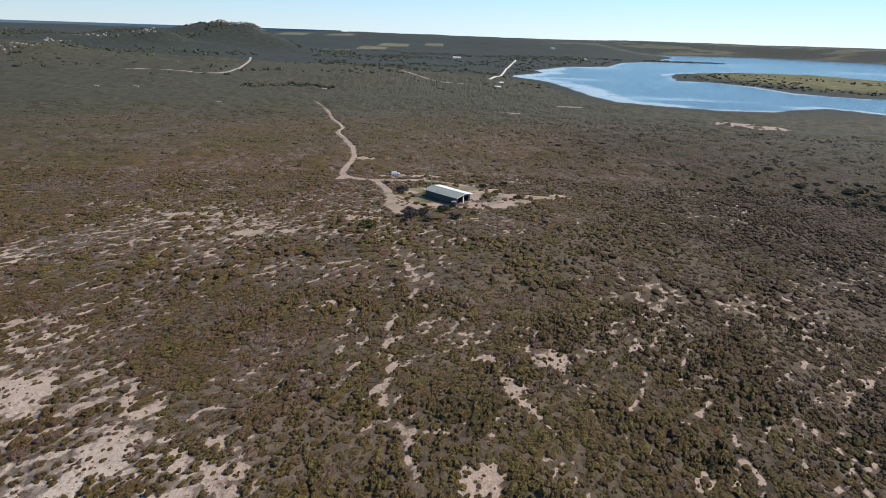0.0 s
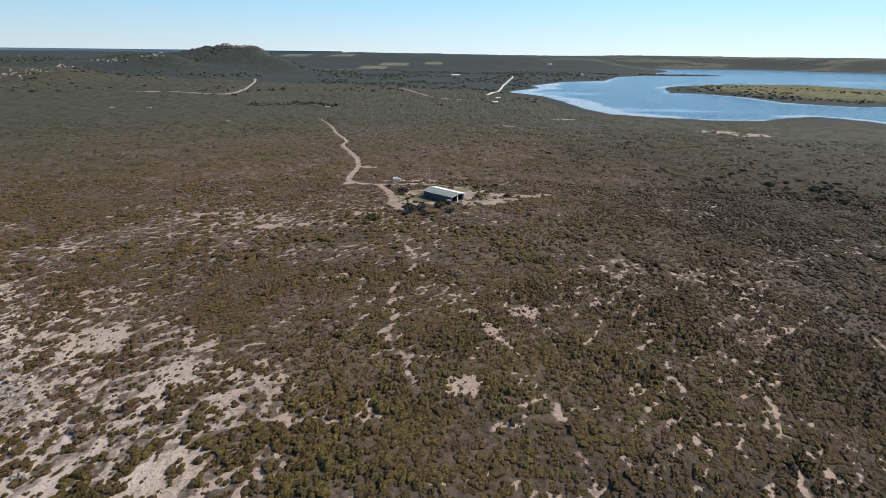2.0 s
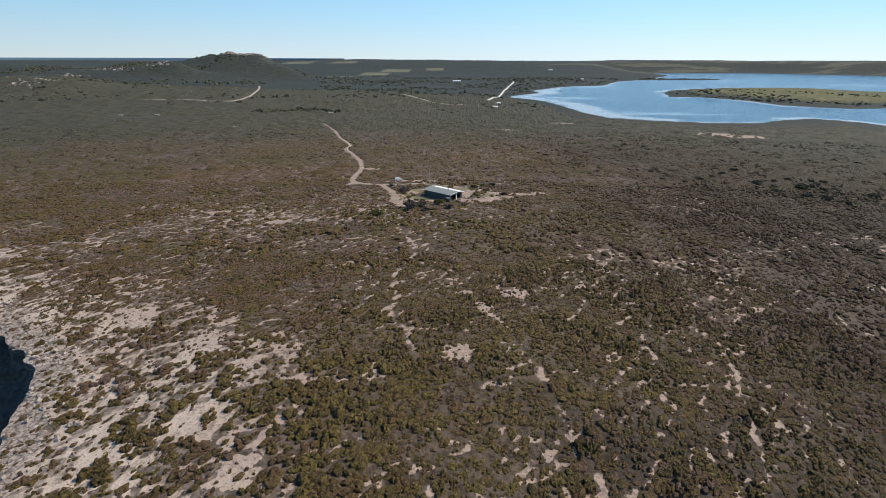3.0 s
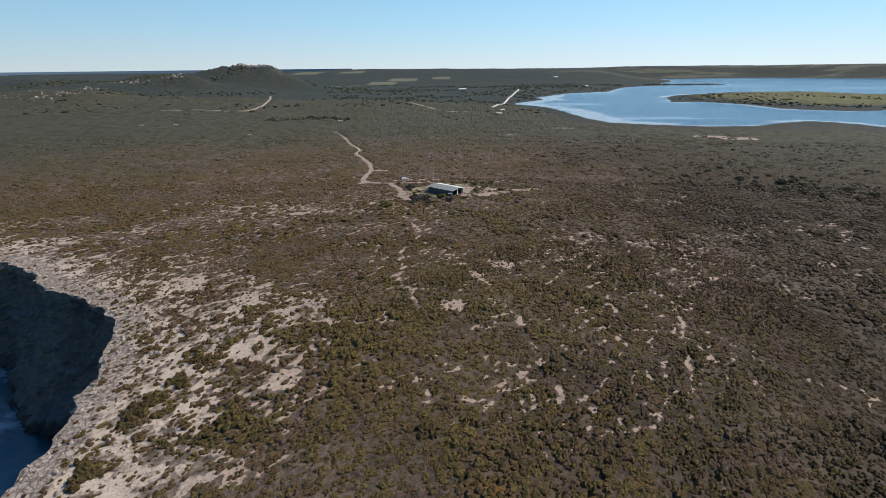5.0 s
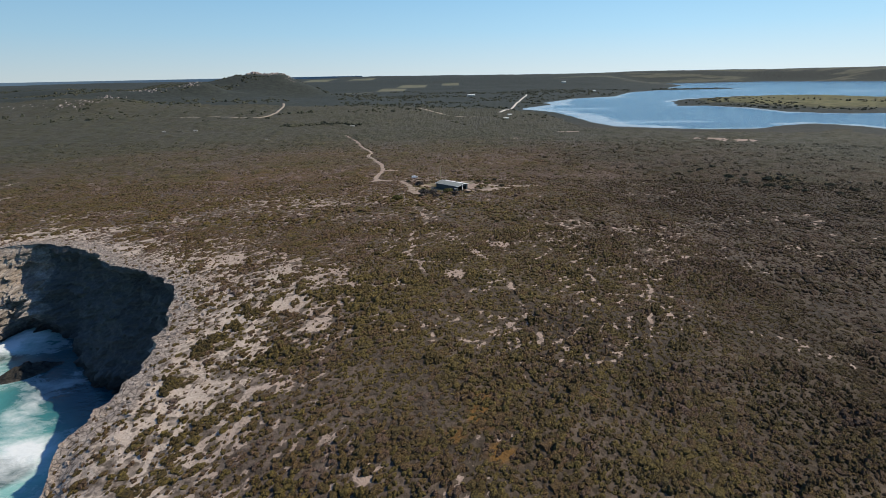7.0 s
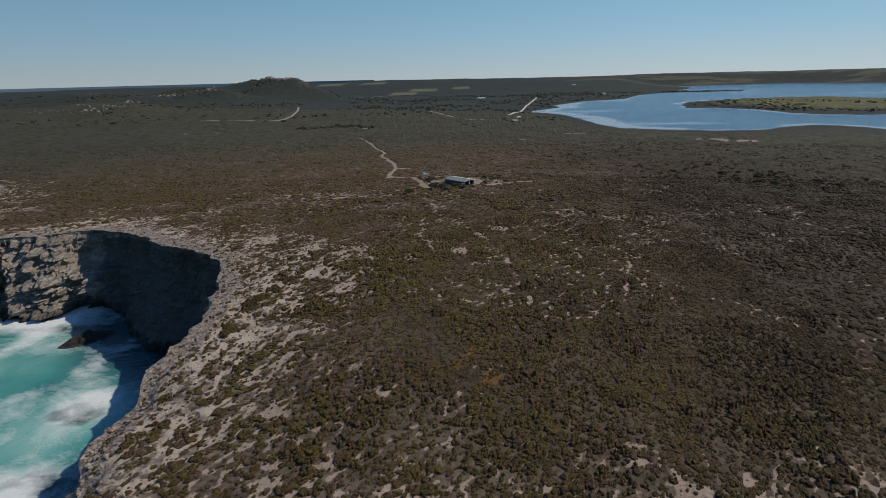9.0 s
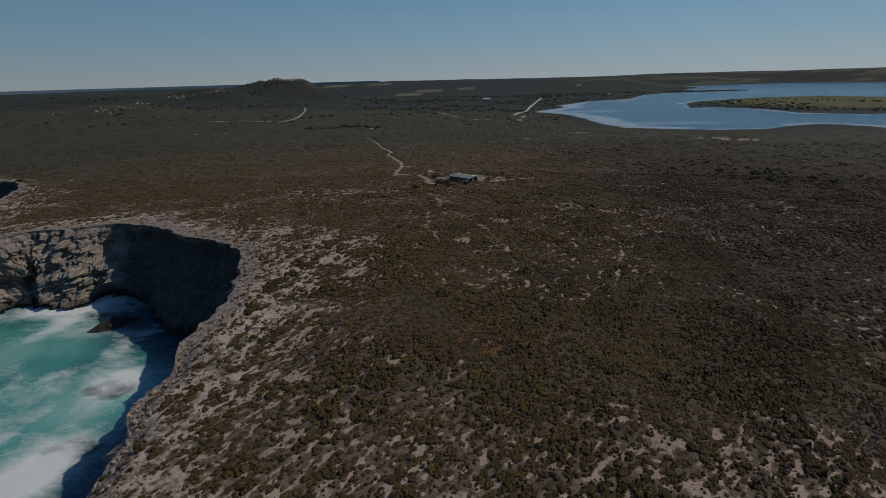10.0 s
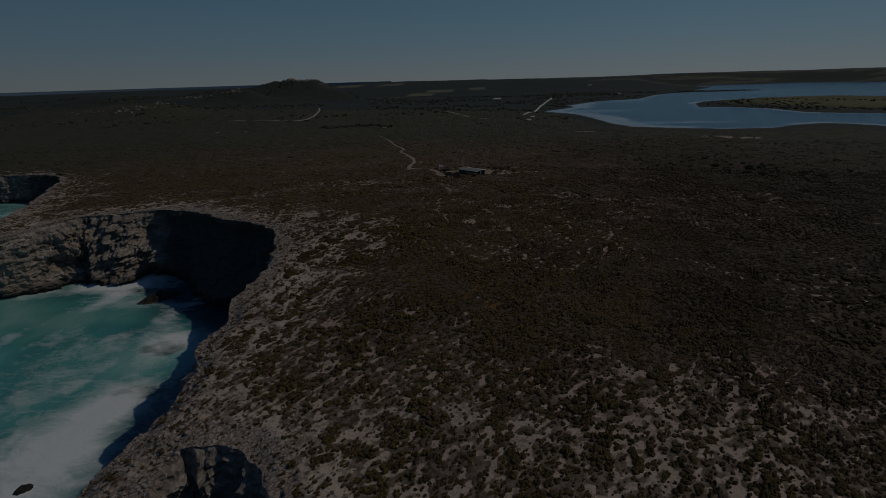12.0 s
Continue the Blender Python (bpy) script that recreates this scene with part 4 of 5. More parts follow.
ribbon("road", ROADS[2], 6, M_DIRT, "narrow sandy track below the hill")
ribbon("road", TRACK[0][-6:-2], 1.9, M_DIRT, "sandy vehicle track through the heath", 0.15)

# ---- far buildings ----
M_PALE = plain("limewashed wall", (0.7, 0.69, 0.66), 0.8)
def cottage(x, y, turn, w, d, h, label, name="cottage", roof=None):
    M_WHITE = roof or M_PALE
    c = thing(name, x, y, height_at(x, y), turn, label, "building", "far white buildings")
    holes = [(-w * 0.1, w * 0.1, 0.1, min(2.1, h * 0.8)), (-w * 0.4, -w * 0.25, 1.0, h * 0.75), (w * 0.25, w * 0.4, 1.0, h * 0.75)]
    for s in (-1, 1):
        part("wall", wall_panels(bmesh.new(), -w / 2, w / 2, -1, h, holes, 0.2, lambda u, v, t: (u, s * (d / 2 - t), v)), M_WHITE, c)
        for a, b, p, q in holes:
            part("window", wall_panels(bmesh.new(), a, b, p, q, [], 0.03, lambda u, v, t: (u, s * (d / 2 - 0.12 - t), v)), M_GLASS, c)
        part("gable", box(bmesh.new(), s * w / 2 - 0.1, -d / 2 + 0.2, -1, s * w / 2 + 0.1, d / 2 - 0.2, h), M_WHITE, c)
        bm = bmesh.new()
        vs = [bm.verts.new((px, s * py, pz)) for px in (-w / 2 - 0.4, w / 2 + 0.4) for py, pz in ((0, h + d * 0.22), (d / 2 + 0.4, h - 0.1), (d / 2 + 0.4, h - 0.22), (0, h + d * 0.22 - 0.12))]
        for k in ((0, 1, 2, 3), (7, 6, 5, 4), (0, 4, 5, 1), (1, 5, 6, 2), (2, 6, 7, 3), (3, 7, 4, 0)):
            bm.faces.new([vs[i] for i in k])
        part("roof_slope", bm, roof or M_WHITE, c)


cottage(-427, 669, 20, 4, 3, 1.7, "small white shed far out on the heath", "shed", M_DULL)
cottage(-383, 678, 5, 5, 3, 1.7, "low white shed beside the scrub belt", "shed", M_DULL)
cottage(-238, 574, 12, 5, 3, 1.8, "lone white shed on the heath", "shed", M_DULL)
cottage(-166, 780, 15, 7, 4, 2.2, "white farm shed beside the dark trees", "shed", M_DULL)
cottage(73, 2104, 8, 30, 12, 4.5, "long white barn below the wooded rise", "barn")
cottage(129, 1083, 30, 9, 6, 3.2, "white house at the end of the pale road")
cottage(110, 964, 10, 10, 6, 3.0, "white house near the lagoon shore")
cottage(643, 2351, 0, 13, 9, 4.5, "white house on the far lagoon shore")
cottage(671, 3194, 15, 26, 12, 5, "white farmhouse on the far slope")


# ---- rocks ----
def dome(rings, seg, rng, rough):
    """A lumpy cushion of leaves, one unit wide and high; its skirt goes below the ground."""
    v, t = [(0, 0, 1.0)], []
    for r in range(1, rings + 1):
        a = 0.5 * math.pi * r / rings * 1.12
        for k in range(seg):
            b = 2 * math.pi * (k + 0.5 * (r % 2)) / seg
            v.append((math.sin(a) * math.cos(b), math.sin(a) * math.sin(b), math.cos(a)))
    v = np.array(v)
    v *= (1 + rough * (rng.rand(len(v), 1) - 0.5))
    for k in range(seg):
        t.append((0, 1 + k, 1 + (k + 1) % seg))
    for r in range(rings - 1):
        for k in range(seg):
            a, b = 1 + r * seg + k, 1 + r * seg + (k + 1) % seg
            c, d = a + seg, b + seg
            t += [(a, c, b), (b, c, d)] if r % 2 else [(a, c, d), (a, d, b)]
    return v * (0.5, 0.5, 1), np.array(t)


def boulders(name, spots, label, material, category="rocks", kind="stuff"):
    rng = np.random.RandomState(len(spots) + 3)
    V, T, n = [], [], 0
    for x, y, z, r in spots:
        v, t = dome(2, 6, rng, 0.8)
        a = rng.rand() * 6.3
        v = v * (2 * r * (0.8 + 0.6 * rng.rand()), 2 * r * (0.8 + 0.5 * rng.rand()), r * (0.7 + 0.7 * rng.rand()))
        v = np.stack([v[:, 0] * math.cos(a) - v[:, 1] * math.sin(a), v[:, 0] * math.sin(a) + v[:, 1] * math.cos(a), v[:, 2]], 1) + (x, y, z - 0.15 * r)
        V.append(v), T.append(t + n)
        n += len(v)
    return tagged(sheet(name, np.concatenate(V), np.concatenate(T), material, False), label, category, kind=kind)


rng = np.random.RandomState(21)
for cx, cy, sx, sy, n in ((-885, 1125, 30, 20, 150), (-955, 1355, 14, 14, 30), (-935, 1490, 26, 22, 50), (-815, 1540, 18, 16, 40), (-655, 1885, 45, 14, 110), (-790, 1870, 40, 12, 30), (-540, 1085, 10, 8, 12), (-1010, 1180, 45, 30, 80)):
    p = rng.randn(n, 2) * (sx, sy) + (cx, cy)
    z = lie(p[:, 0], p[:, 1])
    boulders("granite_outcrop", [(a, b, c, 0.7 + 2.8 * rng.rand() ** 2) for (a, b), c in zip(p, z)], "pale weathered granite outcrop on the hillside", M_GRANITE)
for cx, cy, sx, n in ((-652, 1898, 22, 34), (-735, 1885, 16, 22), (-700, 1880, 45, 26)):
    p = rng.randn(n, 2) * (sx, 8) + (cx, cy)
    boulders("granite_outcrop", [(a, b, c, 2.5 + 5.5 * rng.rand() ** 1.5) for (a, b), c in zip(p, lie(p[:, 0], p[:, 1]))], "grey granite crags on the hill's top", M_GRANITE)
along = rng.randint(40, len(rim) - 40, 5200)
back = 0.2 + 15 * rng.rand(5200) ** 1.7
p = rim[along] - rim_out[along] * back[:, None]
ok = (coast_distance(p[:, 0], p[:, 1])[0] > 0.1) & (p[:, 0] > -300)
p = p[ok]
boulders("rim_rocks", [(a, b, c, 0.1 + 0.5 * rng.rand() ** 2.5) for (a, b), c in zip(p, lie(p[:, 0], p[:, 1]))], "loose broken limestone along the cliff edge", M_RIM)


def sea_rock(x, y, sx, sy, tall, turn):
    """A low wave-worn rock, one lump with a ragged top."""
    a, r = np.linspace(0, 2 * math.pi, 29)[:-1], np.linspace(0, 1, 9)
    A, Q = np.meshgrid(a, r, indexing="ij")
    edge = 0.75 + 0.5 * fbm(2 + 1.4 * np.cos(A) + x, 2 + 1.4 * np.sin(A) + y, 3)
    X, Y = sx * Q * edge * np.cos(A), sy * Q * edge * np.sin(A)
    Z = tall * (1 - Q ** 1.6) * (0.25 + 1.5 * np.round(fbm(X / 2.2 + x, Y / 2.2, 3) * 5) / 5 + 0.4 * fbm(X / 0.8, Y / 0.8 + x, 2)) - 0.9
    ids = np.arange(A.size).reshape(A.shape)
    q = np.stack([ids[:, :-1], ids[:, 1:], np.roll(ids, -1, 0)[:, 1:], np.roll(ids, -1, 0)[:, :-1]], -1).reshape(-1, 4)
    ob = sheet("sea_rock", np.stack([X.ravel(), Y.ravel(), Z.ravel()], 1), q, M_WETROCK, False)
    ob.matrix_basis = pose(x, y, SEA_LEVEL, 0, 0, turn)
    return tagged(ob, "dark wave-washed rock breaking the white surf", "rock", "rocks in the bay")


for spot in ((-150, 66, 13, 6, 3.6, 38), (-110, -60, 4, 3, 1.6, 40)):
    sea_rock(*spot)


# ---- heath ----
def clump(lobes, rings, seg, rng):
    """Several cushions grown together."""
    V, T, n = [], [], 0
    for k in range(lobes):
        v, t = dome(rings, seg, rng, 0.85)
        a = 2 * math.pi * (k + rng.rand()) / lobes
        off = 0 if lobes == 1 else 0.24 + 0.1 * rng.rand()
        size = 1.0 if lobes == 1 else 0.5 + 0.25 * rng.rand()
        v = v * (size, size, 0.7 + 0.4 * rng.rand()) + (off * math.cos(a), off * math.sin(a), 0)
        V.append(v), T.append(t + n)
        n += len(v)
    return np.concatenate(V), np.concatenate(T)


def scatter(x0, x1, y0, y1, step, seed):
    rng = np.random.RandomState(seed)
    X, Y = np.meshgrid(np.arange(x0, x1, step), np.arange(y0, y1, step), indexing="ij")
    X, Y = X.ravel() + step * (rng.rand(X.size) - 0.5) * 1.9, Y.ravel() + step * (rng.rand(Y.size) - 0.5) * 1.9
    return X, Y, rng


def in_view(X, Y, slack=6):
    """The wedge of land that lies before the flight."""
    return (np.abs(X - 8 + 0.06 * (Y + 160)) < np.maximum(0.98 * (Y + 172) + slack, 130)) & (Y > -250)


def plant(name, X, Y, rng, lobes, rings, seg, size, tall, label, material):
    kinds = [clump(lobes if lobes == 1 else rng.randint(lobes - 1, lobes + 2), rings, seg, rng) for _ in range(14)]
    Z = lie(X, Y)
    pick, V, T, n = rng.randint(0, len(kinds), len(X)), [], [], 0
    turn = rng.rand(len(X)) * 2 * math.pi
    s = (size[0] + (size[1] - size[0]) * rng.rand(len(X)) ** 1.6) * (0.55 + 0.9 * fbm(X / 8, Y / 8, 2))
    hgt = s * (tall[0] + (tall[1] - tall[0]) * rng.rand(len(X)))
    for k, (v, t) in enumerate(kinds):
        i = np.where(pick == k)[0]
        if not len(i):
            continue
        c, q = np.cos(turn[i])[:, None], np.sin(turn[i])[:, None]
        px = X[i, None] + s[i, None] * (c * v[:, 0] - q * v[:, 1])
        py = Y[i, None] + s[i, None] * (q * v[:, 0] + c * v[:, 1])
        pz = Z[i, None] + hgt[i, None] * v[:, 2] - 0.05
        V.append(np.stack([px, py, pz], -1).reshape(-1, 3))
        T.append((t[None] + (np.arange(len(i)) * len(v))[:, None, None] + n).reshape(-1, 3))
        n += len(i) * len(v)
    return tagged(sheet(name, np.concatenate(V), np.concatenate(T), material, False), label, "heath", kind="stuff")


# far off the heath is one closed canopy of cushion bushes
hx = stretched(-1250, 1350, 1.3, -140, 150, (0.0085, 0.0085))
hy = 257 + np.cumsum(1.1 * 1.0105 ** np.arange(225))


def cushions(x, y, cell, seed, box, radius, tall, there):
    """Domes of leaves, one to a cell of a jittered grid: the height of the highest and its random tone."""
    rng = np.random.RandomState(seed)
    x0, x1, y0, y1 = box
    nx, ny = int((x1 - x0) / cell) + 1, int((y1 - y0) / cell) + 1
    CX, CY = np.meshgrid(x0 + cell * np.arange(nx), y0 + cell * np.arange(ny), indexing="ij")
    CX, CY = CX + cell * rng.rand(nx, ny), CY + cell * rng.rand(nx, ny)
    pick = rng.rand(nx, ny)
    R = cell * (radius[0] + (radius[1] - radius[0]) * rng.rand(nx, ny))
    H = (tall[0] + (tall[1] - tall[0]) * rng.rand(nx, ny)) * (pick < there(CX.ravel(), CY.ravel()).reshape(nx, ny))
    tone = rng.rand(nx, ny)
    top, hue = np.zeros(len(x)), np.full(len(x), 0.5)
    near = np.where((x > x0) & (x < x1 - cell) & (y > y0) & (y < y1 - cell))[0]
    xs, ys = x[near], y[near]
    I, J = ((xs - x0) / cell).astype(int), ((ys - y0) / cell).astype(int)
    best, bt = np.zeros(len(near)), np.full(len(near), 0.5)
    for di in (-1, 0, 1):
        for dj in (-1, 0, 1):
            a, b = np.clip(I + di, 0, nx - 1), np.clip(J + dj, 0, ny - 1)
            q = ((xs - CX[a, b]) ** 2 + (ys - CY[a, b]) ** 2) / R[a, b] ** 2
            h = H[a, b] * np.sqrt(np.maximum(0, 1 - q * q))
            up = h > best
            best, bt = np.where(up, h, best), np.where(up, tone[a, b], bt)
    top[near], hue[near] = best, bt
    return top, hue


def open_sand(x, y, runs=True):
    d = coast_distance(x, y)[0]
    return bare_ground(x, y, d, runs), d


def yard(x, y):
    return ramp01(13, 19, np.hypot((x - HUT_X) * 0.9, y - HUT_Y) + 7 * (fbm(x / 5, y / 5, 3) - 0.5))


def big_here(x, y):
    b, d = open_sand(x, y)
    return yard(x, y) * (1 - ramp01(0.2, 0.7, b)) * ramp01(4, 16, d) * (0.12 + 0.75 * ramp01(0.45, 0.62, fbm(x / 30 + 3, y / 30, 3)))


def bush_here(x, y):
    b, d = open_sand(x, y)
    return yard(x, y) * (1 - 0.95 * ramp01(0.2, 0.7, b)) * (0.25 + 0.65 * ramp01(2, 14, d))


def thicket_here(x, y):
    return ramp01(430, 640, y) * ramp01(0.47, 0.6, fbm(x / 90 + 8, y / 90, 3)) * 0.9 + 0.12 * ramp01(230, 300, y)


def canopy(x, y):
    """The canopy's height over the ground (0: bare) and its tone."""
    wx, wy = x + 0.9 * (fbm(x / 0.9, y / 0.9, 2) - 0.5), y + 0.9 * (fbm(x / 0.9 + 30, y / 0.9, 2) - 0.5)
    b, d = open_sand(x, y)
    big, hue0 = cushions(wx, wy, 6.2, 51, (-1260, 1360, -260, 1340), (0.3, 0.55), (0.7, 1.3), big_here)
    bush, hue1 = cushions(wx, wy, 2.05, 52, (-560, 600, -258, 480), (0.36, 0.6), (0.5, 1.15), bush_here)
    thick, hue3 = cushions(wx, wy, 15.0, 54, (-1260, 1360, 200, 1340), (0.3, 0.6), (1.3, 2.3), thicket_here)
    bush = bush * (0.35 + 0.65 * ramp01(0.38, 0.56, fbm(x / 13 + 4, y / 13, 3)))
    bush = bush * (1 - 0.55 * ramp01(150, 330, y))
    h, hue = bush, hue1
    hue = np.where(big > 0.3, 0.6 * hue0 + 0.4 * hue, hue)
    h = np.where(big > 0, 0.75 * big + 0.75 * h, h)
    thick = thick * (b < 0.5)
    h, hue = np.maximum(h, thick), np.where(thick > h, 0.55 + 0.45 * hue3, hue)
    way = lines_distance(x, y, TRACK[:2])
    off = np.minimum(way - 0.5, lines_distance(x, y, TRACK[2:]) + 1.6)
    px, py, gone = x + 3 * (fbm(x / 5, y / 5, 3) - 0.5), y + 3 * (fbm(x / 5 + 50, y / 5, 3) - 0.5), 1.6 * ramp01(0.5, 0.62, fbm(x / 7, y / 7 + 3, 2))
    off = np.minimum(off, 1.7 + gone + lines_distance(px, py, FOOTPATHS))
    off = np.minimum(off, lines_distance(x, y, ROADS, 20) - 6)
    h = h * (0.4 + 0.6 * ramp01(2.5, 8, way))
    c = sandy_soil(x, y, d)
    soil = c + 1.3 * (fbm(x / 5 + 7, y / 5, 3) - 0.5)
    low = (0.02 + 0.2 * fbm(x / 1.1, y / 1.1, 2)) * (b < 0.4) * (soil < 0.55) * (d > 4) * (yard(x, y) > 0.5)
    grown = (h > 0.05) | (low > 0)
    hue = np.where(h > low, hue, 0.3)
    coarse = np.clip(0.0015 * np.maximum(np.abs(x) - 110, y - 60), 0, 1.6)
    h = np.maximum(h, low) + grown * ((0.18 + 0.6 * np.minimum(h, 1)) * (fbm(x / 0.5, y / 0.5, 2) - 0.5) + coarse * ramp01(0.35, 0.75, vnoise(x / (0.3 + 0.9 * coarse), y / (0.3 + 0.9 * coarse))))
    h = h * ramp01(1.85, 2.7, off)
    species = 0.9 * (fbm(x / 40 + 2, y / 40, 3) - 0.5) + 1.2 * (fbm(x / 8, y / 8 + 9, 3) - 0.5)
    tone = np.clip(0.46 + species + 0.75 * (hue - 0.5), 0, 1)
    return np.where(grown & (off > 1.85) & (d > 0.6), np.maximum(h, 0.03), 0), tone


def far_growth(x, y):
    """Where the heath gives way to greyer scrub, away from the coast."""
    return 0.85 * ramp01(190, 700, np.hypot(x, y) + 160 * (fbm(x / 70, y / 70, 3) - 0.5))


HX, HY = np.meshgrid(hx, hy, indexing="ij")
hX, hY = HX.ravel(), HY.ravel()
seen = np.where(in_view(hX, hY, 12) & ~inside(hX, hY, SEA_COARSE) & ~((hX > 150) & inside(hX, hY, LAKE)))[0]
hH, hT, hZ = np.zeros(len(hX)), np.zeros(len(hX)), np.zeros(len(hX))
hH[seen], hT[seen] = canopy(hX[seen], hY[seen])
hZ[seen] = lie(hX[seen], hY[seen])
known = np.zeros(len(hX), bool)
known[seen] = hZ[seen] > 0.9
hZ = hZ + np.where(hH > 0, hH * ramp01(255, 285, hY) + 0.02, -0.3)
ids = np.arange(len(hX)).reshape(len(hx), len(hy))
q = np.stack([ids[:-1, :-1], ids[1:, :-1], ids[1:, 1:], ids[:-1, 1:]], -1).reshape(-1, 4)
q = q[known[q].all(1) & (hH[q] > 0).any(1)]
use, back = np.unique(q, return_inverse=True)
ob = sheet("heath_bushes", np.stack([hX, hY, hZ], 1)[use], back.reshape(q.shape), M_HEATH, tone=hT[use], slope_shade=shaded_slope(hX[use], hY[use]), woods=far_growth(hX[use], hY[use]))
tagged(ob, "brown heath and dark scrub over the far plain", "heath", kind="stuff")


def cushion(lobes, rings, seg, rng):
    """A bush of several rounded lobes, one unit wide."""
    V, T, n = [], [], 0
    for k in range(lobes):
        v, t = dome(rings, seg, rng, 0.55)
        a, off, size = rng.rand() * 6.28, 0.0, 1.0
        if lobes > 1:
            a, off, size = 2 * math.pi * (k + 0.7 * rng.rand()) / lobes, 0.24 + 0.16 * rng.rand(), 0.5 + 0.28 * rng.rand()
        v = v * (size * (0.85 + 0.3 * rng.rand()), size, 0.65 + 0.45 * rng.rand()) + (off * math.cos(a), off * math.sin(a), 0)
        V.append(v), T.append(t + n)
        n += len(v)
    return np.concatenate(V), np.concatenate(T)


def bushes(name, X, Y, width, tall, tone, lobes, rings, seg, rng, label):
    """Bushes as one sheet of separate cushions, drawn out along the wind."""
    kinds = [cushion(lobes[rng.randint(len(lobes))], rings, seg, rng) for _ in range(28)]
    Z, pick = lie(X, Y), rng.randint(0, 28, len(X))
    turn, draw = rng.rand(len(X)) * 2 * math.pi, 1.0 + 0.35 * rng.rand(len(X))
    V, T, H, n = [], [], [], 0
    for k, (v, t) in enumerate(kinds):
        i = np.where(pick == k)[0]
        if not len(i):
            continue
        c, q = np.cos(turn[i])[:, None], np.sin(turn[i])[:, None]
        a, b = width[i, None] * (c * v[:, 0] - q * v[:, 1]) / draw[i, None], width[i, None] * (q * v[:, 0] + c * v[:, 1]) * draw[i, None]
        V.append(np.stack([X[i, None] + 0.84 * a + 0.54 * b, Y[i, None] - 0.54 * a + 0.84 * b, Z[i, None] + tall[i, None] * v[:, 2] - 0.06], -1).reshape(-1, 3))
        T.append((t[None] + (np.arange(len(i)) * len(v))[:, None, None] + n).reshape(-1, 3))
        H.append(np.repeat(tone[i], len(v)))
        n += len(i) * len(v)
    V = np.concatenate(V)
    ob = sheet(name, V, np.concatenate(T), M_HEATH, False, tone=np.concatenate(H), slope_shade=shaded_slope(V[:, 0], V[:, 1]), woods=far_growth(V[:, 0], V[:, 1]))
    return tagged(ob, label, "heath", kind="stuff")


def species(x, y, rng):
    """The tone of a bush: grey twiggy, brown or olive, in drifts."""
    drift = 0.5 * (fbm(x / 40 + 2, y / 40, 3) - 0.5) + 1.0 * (fbm(x / 7, y / 7 + 9, 3) - 0.5)
    olive = 0.22 * np.exp(-((x - 35) ** 2 + (y - 10) ** 2) / 4500)
    return np.clip(0.55 + drift + olive + 0.8 * (rng.rand(len(x)) - 0.5) + 0.12 * ramp01(70, -10, y), 0, 1)


def near_plan(x, y):
    return (x > -112) & (x < 118) & (y > -90) & (y < 112)


def clear_of_ways(x, y, w):
    px, py = x + 3 * (fbm(x / 5, y / 5, 3) - 0.5), y + 3 * (fbm(x / 5 + 50, y / 5, 3) - 0.5)
    gone = ramp01(0.5, 0.6, fbm(x / 7, y / 7 + 3, 2))
    return (lines_distance(x, y, TRACK[:2]) > 1.7 + 0.3 * w) & (lines_distance(px, py, FOOTPATHS[:2]) > (0.4 + 0.34 * w) * (1 - 0.7 * gone)) & (lines_distance(px, py, FOOTPATHS[2:]) > (0.25 + 0.3 * w) * (1 - gone)) & (np.hypot(x - HUT_X, y - HUT_Y) > 10.5)


def heath_zone(name, cell, size, seed, box, inner, lobes, rings, seg, label):
    X, Y, rng = scatter(*box, cell, seed)
    ok = in_view(X, Y, 8) & (near_plan(X, Y) == inner) & ~inside(X, Y, SEA_COARSE) & ~((X > 150) & inside(X, Y, LAKE))
    X, Y = X[ok], Y[ok]
    b, d = open_sand(X, Y, False)
    c = sandy_soil(X, Y, d)
    clumpy = fbm(X / 9 + 4, Y / 9, 3)
    width = size * (0.8 + 1.05 * rng.rand(len(X)) ** 1.7) * (0.78 + 0.5 * ramp01(0.35, 0.65, clumpy)) * (1 - 0.3 * ramp01(14, 4, d)) * (1 - 0.22 * c)
    chance = (1 - 0.93 * ramp01(0.3, 0.7, b)) * (0.97 - 0.1 * c) * (0.25 + 0.75 * ramp01(1.0, 8, d)) * (0.12 + 0.88 * yard(X, Y))
    vein = veins(X, Y, c) > -0.2 * width
    ok = (rng.rand(len(X)) < chance) & ~vein & (d > 0.7) & clear_of_ways(X, Y, width)
    X, Y, width = X[ok], Y[ok], width[ok]
    tall = width ** 0.8 * (0.25 + 0.24 * rng.rand(len(X))) * (0.75 + 0.5 * ramp01(0.4, 0.6, fbm(X / 13 + 4, Y / 13, 3)))
    return bushes(name, X, Y, width, tall, species(X, Y, rng), lobes, rings, seg, rng, label)


heath_zone("heath_bushes", 1.13, 1.25, 52, (-112, 118, -90, 112), True, (1, 2, 3, 3), 2, 7, "dense low coastal heath of brown, grey and olive cushion bushes")
heath_zone("heath_bushes", 1.7, 1.6, 55, (-430, 440, -130, 262), False, (1, 1, 2), 2, 6, "low heath of brown and olive cushion bushes round the hut")
heath_zone("heath_bushes", 2.6, 2.2, 56, (-130, 146, -250, -129), False, (1, 2), 2, 5, "low wind-combed heath bushes behind the sandy cliff edge")
heath_zone("heath_bushes", 3.3, 2.7, 57, (-720, 720, 258, 540), False, (1,), 2, 5, "brown and olive bushes dotted over the plain behind the hut")


